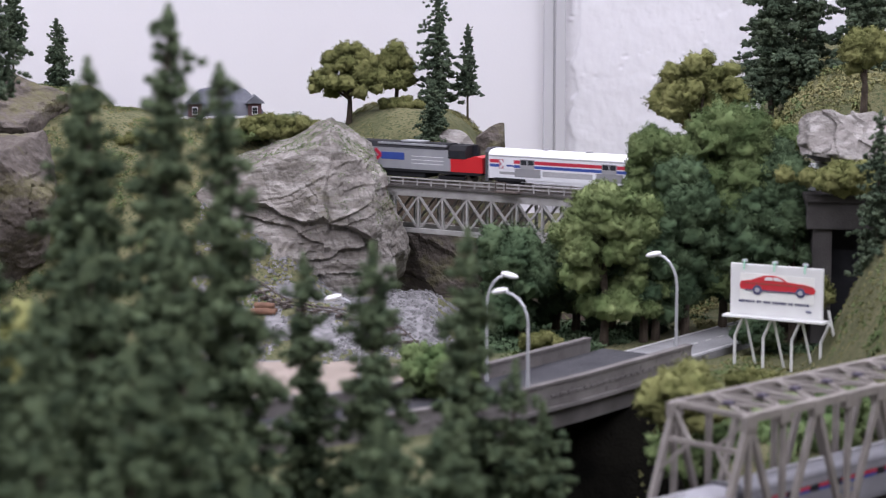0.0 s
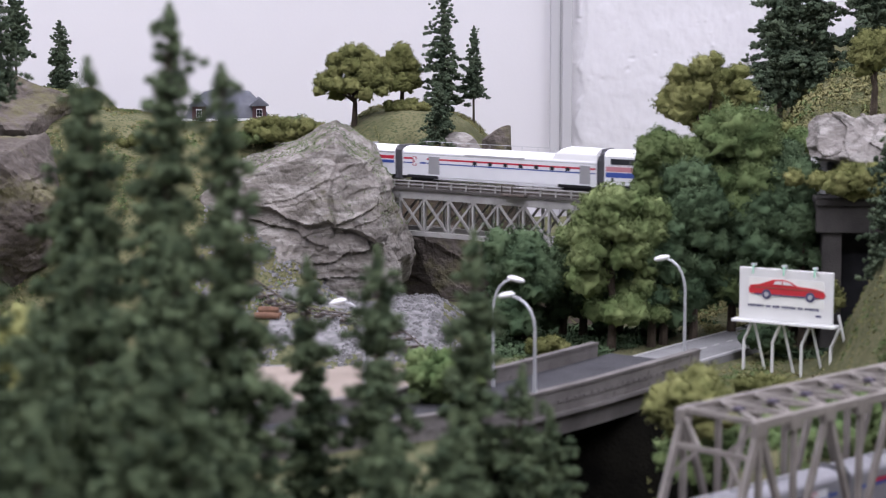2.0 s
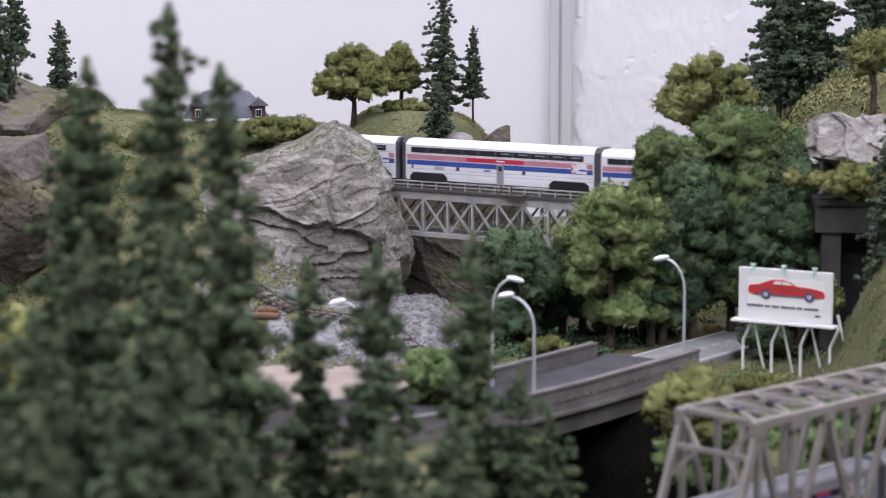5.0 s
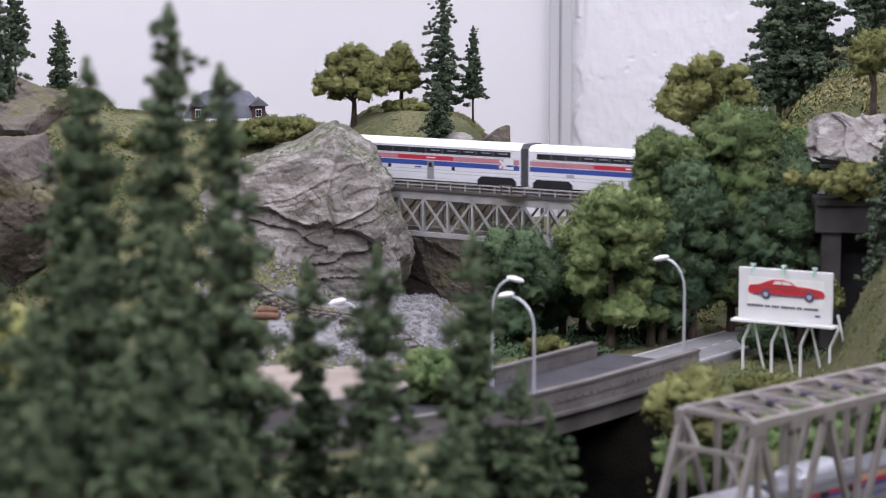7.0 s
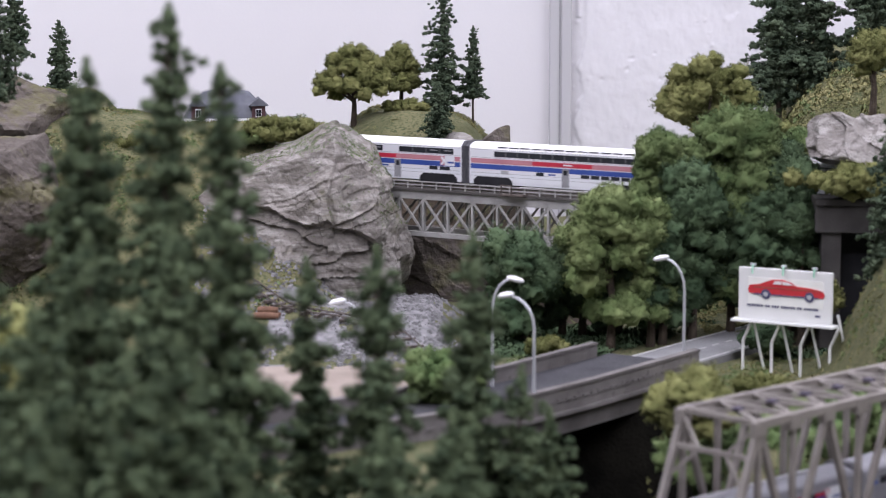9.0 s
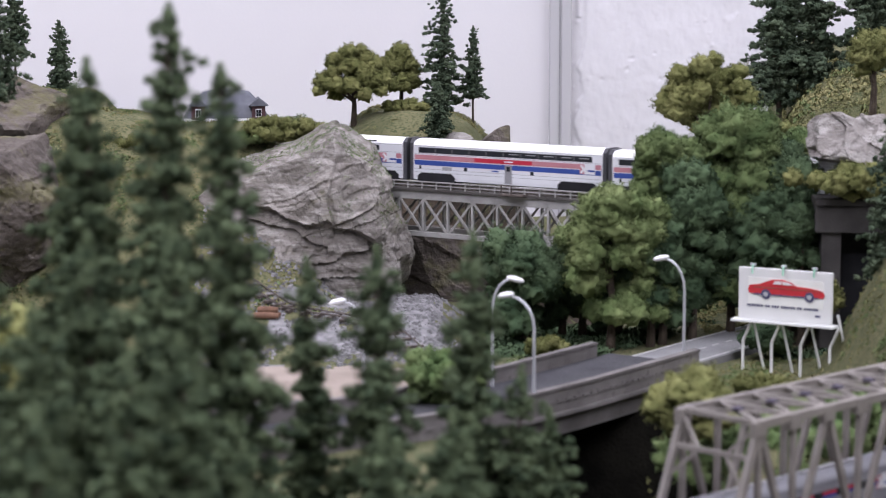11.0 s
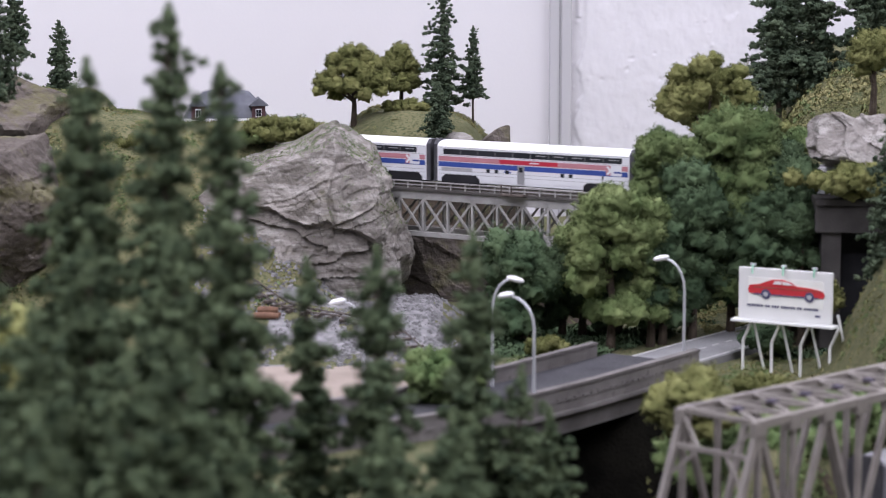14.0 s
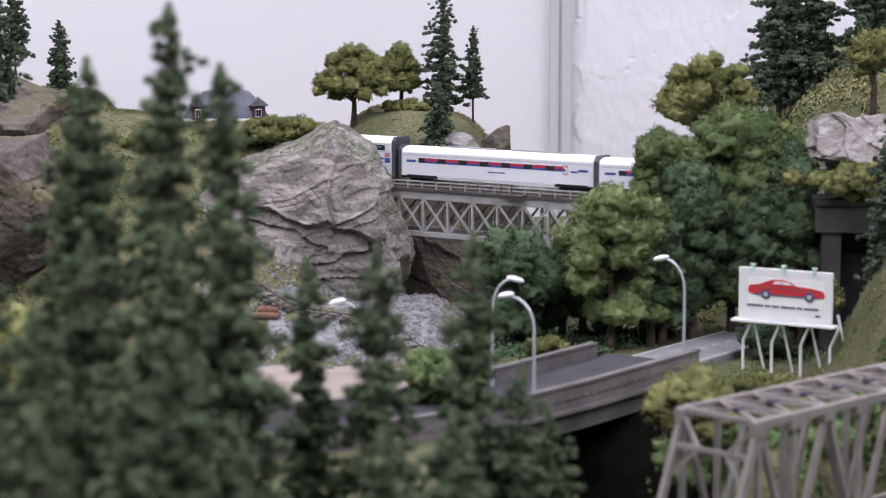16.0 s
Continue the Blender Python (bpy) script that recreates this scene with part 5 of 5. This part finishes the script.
def chevron(car, x, z, w):
    """A small plain emblem: a pale arrowhead on a red patch, thin bars behind it."""
    side_boxes("emblem_patch", car, [(x - 3.4, x + 0.2)], z - 3.2, z + 3.2, w, PINK_RED, 0.18)
    side_boxes("emblem_bar", car, [(x + 2.6, x + 8)], z - 1.6, z - 0.4, w, BLUE, 0.18)
    side_boxes("emblem_ground", car, [(x + 0.2, x + 8.4)], z - 3.4, z + 3.6, w, SILVER, 0.14)
    for s in (-1, 1):
        y = s * (w / 2 + 0.00022)
        bm = beam(((x - 2.4) * MM, y, (z - 2.6) * MM), (x * MM, y, z * MM), 0.0004, 0.0013)
        add_beam(bm, ((x - 2.4) * MM, y, (z + 2.6) * MM), (x * MM, y, z * MM), 0.0004, 0.0013)
        part("emblem_arrow", bm, HOUSE_WHITE, car)


def bilevel(L, kind):
    """Two-storey coach of length L mm."""
    labels = {"coach": "white two-storey passenger coach with red and blue stripes", "diner": "white two-storey dining coach with long window bands", "lounge": "white two-storey lounge coach with roof windows", "sleeper": "white two-storey sleeping coach with red and blue stripes"}
    car = thing("passenger_coach", Matrix.Identity(4), labels[kind], "railway car", "high line coaches")
    W, h = 19.2 * MM, L / 2 * MM
    z0 = 3.6
    part("body", prism(car_profile(W, (z0 + 1.5) * MM, 30.9 * MM, 4.6 * MM), -h, h), SILVER, car)
    rp = [(y * 1.012, z + 0.0001) for y, z in car_profile(W, 26.6 * MM, 30.9 * MM, 4.4 * MM)]
    part("roof", prism(rp, -h + 0.0006, h - 0.0006), WHITE_CAR, car, "glossy white rounded roof", smooth=False)
    part("underfloor", box((0, 0, (z0 + 1) * MM), ((L - 56) * MM, W * 0.98, 3.4 * MM), bevel=0.0004), SILVER, car)
    for s in (-1, 1):
        part("end_skirt", box((s * (h - 4 * MM), 0, (z0 + 1) * MM), (8 * MM, W * 0.98, 3.4 * MM)), SILVER, car)
    for x in (-L / 2 + 19, L / 2 - 19):
        bogie(car, x)
        arch = prism([(-15.5, 1.0), (-15.5, 5.6), (-12.5, 8.0), (12.5, 8.0), (15.5, 5.6), (15.5, 1.0)], -W * 0.505, W * 0.505)
        for v in arch.verts:
            v.co = Vector((x * MM + v.co.y * MM, v.co.x, v.co.z * MM))
        part("wheel_arch", arch, BLACK, car, "black wheel opening")
    ends_at = [(-L / 2 + 1, L / 2 - 1)]
    side_boxes("stripe", car, ends_at, 17.0, 20.3, W, PINK_RED, 0.10)
    side_boxes("stripe", car, [(-L * 0.165, L * 0.14)], 17.4, 20.0, W, RED, 0.16)
    side_boxes("name_plate", car, [(-1, 6)], 18.3, 19.2, W, HOUSE_WHITE, 0.2)
    side_boxes("stripe", car, ends_at, 13.2, 16.5, W, BLUE, 0.10)
    for z in (20.9, 10.4, 8.2):
        side_boxes("seam", car, ends_at, z, z + 0.22, W, SILVER_DARK, 0.06)
    side_boxes("eaves_line", car, ends_at, 26.3, 26.6, W, SILVER_DARK, 0.05)
    if kind == "diner":
        up, panes = [(-69, 9.5), (23.5, 69)], (7, 4)
        low, vents, dx = [(49, 56), (57.5, 66)], [(-46, -40)], 19.5
    elif kind == "lounge":
        up, panes = [(-L / 2 + 20, L / 2 - 20)], (12,)
        low, vents, dx = windows(12, 58, 6) + [(-22, -16)], [(-50, -44)], -2
    elif kind == "sleeper":
        up, panes = [(-L / 2 + 5, L / 2 - 5.5)], (10,)
        low, vents, dx = [(-35.5, -32.6), (-28.7, -25.8), (-20, -17.2), (23.3, 26.2), (29.8, 32.7), (55, 56.2)], [(-72, -47)], -10.5
    else:
        up, panes = [(-L / 2 + 4.5, L / 2 - 8)], (10,)
        low, vents, dx = [(-33.6, -30.9), (19.7, 22.4), (-70.5, -69)], [(-51.6, -43.5)], -0.5
    side_boxes("window", car, up, 21.7, 25.5, W, GLASS_DARK, 0.12)
    for (x0, x1), n in zip(up, panes):
        step = (x1 - x0) / n
        for i in range(1, n):
            side_boxes("mullion", car, [(x0 + i * step - 0.55, x0 + i * step + 0.55)], 21.7, 25.5, W, MULLION, 0.16)
        if kind != "lounge":
            for i in range(n // 2, n):
                side_boxes("seat_top", car, [(x0 + (i + 0.3) * step, x0 + (i + 0.85) * step)], 23.7, 24.3, W, SILVER_DARK, 0.15)
    side_boxes("window", car, low, 10.6, 13.0, W, GLASS_DARK, 0.14)
    if kind == "lounge":
        for s in (-1, 1):
            for x0, x1 in windows(-L / 2 + 22, L / 2 - 22, 12):
                part("roof_window", beam((x0 * MM, s * W * 0.46, 27.9 * MM), (x1 * MM, s * W * 0.46, 27.9 * MM), 0.0012, 0.0018), GLASS_DARK, car)
    side_boxes("door", car, [(dx, dx + 5.6)], 4.0, 16.4, W, DOOR_GREY, 0.18)
    side_boxes("door_window", car, [(dx + 1.4, dx + 4.2)], 12.2, 15.4, W, GLASS_DARK, 0.26)
    side_boxes("louvre", car, vents, 10.2, 12.7, W, VENT_GREY, 0.12)
    side_boxes("marking", car, [(dx - 10.5, dx - 5)], 11.3, 12.3, W, BLUE, 0.08)
    chevron(car, L / 2 - 14, 17.0, W)
    ends(car, h, W, 2.5 * MM, 31.3 * MM)
    return car


def single(L, kind, roof=WHITE_CAR, side=SILVER):
    """One-storey coach."""
    labels = {"baggage": "silver baggage car with grey double doors and stripes", "dorm": "silver transition coach with raised roof end", "coach": "silver single-storey coach with dark window band"}
    car = thing("passenger_coach", Matrix.Identity(4), labels[kind], "railway car", "high line coaches")
    W, h, top = 19.0 * MM, L / 2 * MM, 25.4
    part("body", prism(car_profile(W, 5.4 * MM, top * MM, 4.2 * MM), -h, h), side, car)
    rp = [(y * 1.012, z + 0.0001) for y, z in car_profile(W, 21.4 * MM, top * MM, 4.1 * MM)]
    part("roof", prism(rp, -h + 0.0006, h - 0.0006), roof, car, "smooth rounded roof")
    part("skirt", box((0, 0, 4.9 * MM), ((L - 52) * MM, W * 0.96, 2.8 * MM), bevel=0.0004), side, car)
    for x in (-L / 2 + 17, L / 2 - 17):
        bogie(car, x)
        part("wheel_arch", box((x * MM, 0, 5.2 * MM), (26 * MM, W * 1.006, 2.6 * MM), bevel=0.0006), BLACK, car)
    spans = [(-L / 2 + 1, L / 2 - 1)]
    if kind == "coach":
        side_boxes("window_band", car, [(-L / 2 + 14, L / 2 - 14)], 14.6, 18.0, W, GLASS_DARK, 0.12)
        side_boxes("stripe", car, windows(-L / 2 + 16, L / 2 - 16, 7, 7), 16.2, 17.9, W, RED, 0.18)
        side_boxes("stripe", car, windows(-L / 2 + 16, L / 2 - 16, 7, 7), 14.7, 16.1, W, BLUE, 0.18)
        side_boxes("stripe", car, [(-L / 2 + 4, -L / 2 + 12), (L / 2 - 12, L / 2 - 4)], 14.8, 16.4, W, BLUE, 0.1)
        side_boxes("marking", car, [(-6, 8)], 10.6, 11.4, W, BLUE, 0.1)
        side_boxes("seam", car, spans, 19.6, 19.9, W, SILVER_DARK, 0.06)
        for dx in (-28, 30):
            part("roof_rail", box((dx * MM, 0, (top + 0.5) * MM), (44 * MM, 2.4 * MM, 1.0 * MM)), SILVER_DARK, car)
    else:
        slim = 0.6 if kind == "dorm" else 0.0
        side_boxes("stripe", car, spans, 16.2 + slim, 18.6 - slim, W, RED, 0.10)
        side_boxes("stripe", car, spans, 13.4 + slim, 15.4 - slim, W, BLUE, 0.10)
        side_boxes("stripe", car, spans, 15.5, 16.1, W, HOUSE_WHITE, 0.08)
        side_boxes("seam", car, spans, 20.4, 21.6 if kind == "baggage" else 20.7, W, VENT_GREY, 0.06)
    if kind == "baggage":
        for x in (-45, 18.7):
            side_boxes("door", car, [(x, x + 20.5)], 7.2, 13.0, W, DOOR_GREY, 0.16)
            side_boxes("door_head", car, [(x + 4.2, x + 15.6)], 13.0, 19.4, W, SILVER_DARK, 0.16)
            side_boxes("door_window", car, [(x + 4.8, x + 9.4), (x + 10.4, x + 15.0)], 15.6, 18.9, W, GLASS_DARK, 0.24)
        side_boxes("panel", car, [(-23, 16)], 8.4, 12.0, W, VENT_GREY, 0.10)
        side_boxes("vent", car, [(-L / 2 + 9, -L / 2 + 21)], 8.6, 10.4, W, SILVER_DARK, 0.12)
        for dx in (-26, 8, 42):
            part("roof_vent", box((dx * MM, 0, (top + 0.4) * MM), (4 * MM, 4 * MM, 1.2 * MM), bevel=0.0003), SILVER_DARK, car)
    if kind == "dorm":
        side_boxes("door", car, [(-L / 2 + 22, -L / 2 + 31)], 7.0, 19.2, W, SILVER_DARK, 0.16)
        side_boxes("door", car, [(L / 2 - 13, L / 2 - 5)], 7.0, 19.2, W, SILVER_DARK, 0.16)
        side_boxes("grille", car, [(-26, 22)], 20.8, 22.0, W, VENT_GREY, 0.14)
        side_boxes("window", car, windows(-24, L / 2 - 16, 7, 9), 15.0, 17.6, W, GLASS_DARK, 0.16)
        bm = prism(car_profile(W * 0.98, 21 * MM, 30.6 * MM, 4.4 * MM), h - 36 * MM, h)
        for v in bm.verts:
            if v.co.x < h - 20 * MM:
                v.co.x += max(0.0, v.co.z - 24 * MM) * 1.6
        part("raised_roof", bm, WHITE_CAR, car, "raised white roof end")
        for y in (0,):
            part("roof_cable", box((-12 * MM, y * MM, (top + 3.4) * MM), ((L - 48) * MM, 0.3 * MM, 0.3 * MM)), POLE, car)
        for i in range(9):
            part("roof_post", box(((-L / 2 + 14 + i * 13) * MM, 0, (top + 1.7) * MM), (0.25 * MM, 0.25 * MM, 3.6 * MM)), POLE, car)
    chevron(car, -L / 2 + 12 if kind != "coach" else L / 2 - 20, 15.6, W)
    ends(car, h, W, 3 * MM, 26.0 * MM)
    return car


def locomotive():
    """Full-width cab unit, nose towards +x."""
    car = thing("locomotive", Matrix.Identity(4), "silver and black diesel locomotive with red nose", "locomotive")
    L, W = 136, 19.0 * MM
    part("body", prism([(-W / 2, 8 * MM), (-W / 2, 22.6 * MM), (W / 2, 22.6 * MM), (W / 2, 8 * MM)], -L / 2 * MM, 42 * MM), LOCO_GREY, car)
    part("roof", prism([(-W / 2 - 0.0002, 22.7 * MM), (-W * 0.36, 26.4 * MM), (W * 0.36, 26.4 * MM), (W / 2 + 0.0002, 22.7 * MM)], -L / 2 * MM, 37 * MM), BLACK, car, "black sloping roof")
    for s in (-1, 1):
        part("roof_panel", beam((-20 * MM, s * W * 0.437, 25.4 * MM), (38 * MM, s * W * 0.437, 25.4 * MM), 0.0012, 0.0014), LOCO_GREY, car)
    part("roof_fan", box((6 * MM, 0, 27 * MM), (18 * MM, 9 * MM, 1.2 * MM), bevel=0.0004), LOCO_GREY, car)
    part("cab", prism([(-W / 2 - 0.0003, 17 * MM), (-W / 2 - 0.0003, 22.8 * MM), (-W * 0.36, 26.2 * MM), (W * 0.36, 26.2 * MM), (W / 2 + 0.0003, 22.8 * MM), (W / 2 + 0.0003, 17 * MM)], 40 * MM, 54 * MM), BLACK, car, "dark cab")
    side_boxes("cab_window", car, [(41, 49)], 18.6, 22.0, W * 1.03, GLASS_DARK, 0.15)
    bm = bmesh.new()
    prof = [(42, 8), (42, 17.2), (54, 17.2), (62, 19.6), (68, 18.6), (68.5, 8)]
    a = [bm.verts.new((x * MM, -W * 0.51, z * MM)) for x, z in prof]
    b = [bm.verts.new((x * MM, W * 0.51, z * MM)) for x, z in prof]
    for i in range(len(prof)):
        j = (i + 1) % len(prof)
        bm.faces.new((a[i], a[j], b[j], b[i]))
    bm.faces.new(a[::-1])
    bm.faces.new(b)
    bmesh.ops.recalc_face_normals(bm, faces=bm.faces)
    part("nose", bm, NOSE_RED, car, "bright red nose")
    part("windshield", beam((52.4 * MM, 0, 18.6 * MM), (51.2 * MM, 0, 25 * MM), 0.001, W * 0.7), GLASS_DARK, car)
    side_boxes("blue_panel", car, [(-17, 3)], 14.2, 19.2, W, BLUE, 0.12)
    for s in (-1, 1):
        bm = beam((-22 * MM, s * (W / 2 + 0.0002), 13 * MM), (-17 * MM, s * (W / 2 + 0.0002), 17 * MM), 0.0005, 0.0022)
        add_beam(bm, (-22 * MM, s * (W / 2 + 0.0002), 21 * MM), (-17 * MM, s * (W / 2 + 0.0002), 17 * MM), 0.0005, 0.0022)
        part("red_arrow", bm, RED, car)
    for z in (12, 14.5, 17):
        side_boxes("louvre", car, [(9, 36)], z, z + 0.5, W, HOUSE_WHITE, 0.08)
    part("frame_sill", box((0, 0, 7 * MM), ((L - 2) * MM, W * 1.02, 1.6 * MM)), BLACK, car)
    part("fuel_tank", box((0, 0, 4.4 * MM), (40 * MM, W * 0.9, 4.4 * MM), bevel=0.0006), BLACK, car)
    for x in (-42, 42):
        bogie(car, x, wb=22)
    return car


# offsets of the coupling points along the high line at the start, in mm
JOINTS = (5.5, -133, -295.2, -455.6, -614.9, -772.3, -929.4, -1087.4, -1249.5, -1408.3, -1570.1, -1730.9, -1891)
RUN = ((0, 0), (0.5, 54.3), (2.0, 214.8), (3.5, 373), (4.2, 444.8), (5.25, 563), (6.3, 677.8), (7.8, 831.9), (9.2, 975.8), (11.3, 1192.4), (12.5, 1312.9), (14.5, 1511.3), (16, 1652.2))


def run_at(t, table):
    """Distance run by t seconds, through the table's rows by a smooth curve."""
    ts, ds = [r[0] for r in table], [r[1] for r in table]
    i = max(0, min(len(ts) - 2, sum(1 for q in ts if q <= t) - 1))
    v = []
    for k in (i, i + 1):
        a, b = max(0, k - 1), min(len(ts) - 1, k + 1)
        v.append((ds[b] - ds[a]) / (ts[b] - ts[a]))
    h = ts[i + 1] - ts[i]
    u = (t - ts[i]) / h
    return (2 * u ** 3 - 3 * u * u + 1) * ds[i] + (u ** 3 - 2 * u * u + u) * h * v[0] + (3 * u * u - 2 * u ** 3) * ds[i + 1] + (u ** 3 - u * u) * h * v[1]


HIGH = []


def build_high_train():
    kinds = ["baggage", "dorm", "coach", "coach", "coach", "diner", "lounge", "coach", "coach", "sleeper", "flat", "flat"]
    made = {}
    loco = locomotive()
    HIGH.append((loco, JOINTS[0] + 70.0))
    for i, k in enumerate(kinds):
        mid, L = (JOINTS[i] + JOINTS[i + 1]) / 2, JOINTS[i] - JOINTS[i + 1] - 6.2
        if k in made:
            car = copy_thing(made[k], Matrix.Identity(4))
        elif k in ("baggage", "dorm"):
            car = single(L, k)
        elif k == "flat":
            car = single(154, "coach")
        else:
            car = bilevel(151.0, k)
        made[k] = car
        HIGH.append((car, mid))


build_high_train()

LOW = []
LOW_RUN = ((0, 0), (2, 230), (4, 460), (6.5, 757), (7.0, 817), (9, 1040), (11.3, 1270), (13, 1440), (14, 1537), (16, 1730))


def build_low_train():
    """Coaches on the lower line, with a gap car between."""
    made = {}
    at = 13.0 - 1440
    for k in ("bright", "dull", "dull", "bright", "dome", "dull", "dull", "bright", "bright", "dull", "dull"):
        L = 154
        if k not in made:
            car = single(L, "coach", LIGHT_ROOF if k == "bright" else SILVER_DULL, LOW_SILVER)
            tagged(car, "grey single-storey coach with red and blue stripes" if k != "dome" else "grey dome coach with glazed roof end", group="lower line coaches")
            if k == "dome":
                bm = prism(car_profile(0.0165, 0.022, 0.0300, 0.0045), -0.060, -0.022)
                for v in bm.verts:
                    if v.co.z > 0.026 and abs(v.co.x + 0.041) > 0.018:
                        v.co.x = -0.041 + (v.co.x + 0.041) * 0.72
                part("dome", bm, DOME_GLASS, car, "pale glazed roof dome")
                side_boxes("fascia", car, [(-20, 70)], 18.6, 21.2, 0.019, ORANGE, 0.12)
            made[k] = car
        else:
            car = copy_thing(made[k], Matrix.Identity(4))
        LOW.append((car, at + L / 2))
        at += L + 6


DOME_GLASS = mat("pale_dome_glass", (0.36, 0.37, 0.40), (0.46, 0.47, 0.50), 300, 0.2, spec=0.6)
build_low_train()


# ---- motion ----
def high_pose(s):
    """A coach's pose with its middle at s metres on the high line, +x to the train's rear."""
    x, y, a = track_point(s)
    return pose(x, y, TRACK_Z, 0, 0, math.degrees(a) - 180)


def low_pose(s):
    """A coach's pose on the lower line: straight over the truss, curving off at both ends."""
    h0 = math.atan2(TRUSS_E.y, TRUSS_E.x)
    s0, s1, r0, r1 = -0.10, 0.36, 0.30, 0.40
    near = min(max(s, s0), s1)
    p = TRUSS_AT + near * TRUSS_E
    x, y, h = p.x, p.y, h0
    if s < s0:
        d = s0 - s
        turn = min(d / r0, h0)
        h = h0 - turn
        x += r0 * (-math.sin(h0) + math.sin(h)) - (d - r0 * turn) * math.cos(h)
        y += r0 * (math.cos(h0) - math.cos(h)) - (d - r0 * turn) * math.sin(h)
    elif s > s1:
        d = s - s1
        turn = min(d / r1, h0)
        h = h0 - turn
        x += r1 * (math.sin(h0) - math.sin(h)) + (d - r1 * turn) * math.cos(h)
        y += r1 * (-math.cos(h0) + math.cos(h)) + (d - r1 * turn) * math.sin(h)
    return pose(x, y, TRUSS_RAIL, 0, 0, math.degrees(h))


def motions():
    times = [i * 0.5 for i in range(33)]
    for car, mid in HIGH:
        walk(car, [(t, high_pose((mid - 6.0 + run_at(t, RUN)) * MM)) for t in times])
    for car, mid in LOW:
        walk(car, [(t, low_pose((mid + run_at(t, LOW_RUN)) * MM)) for t in times])


motions()
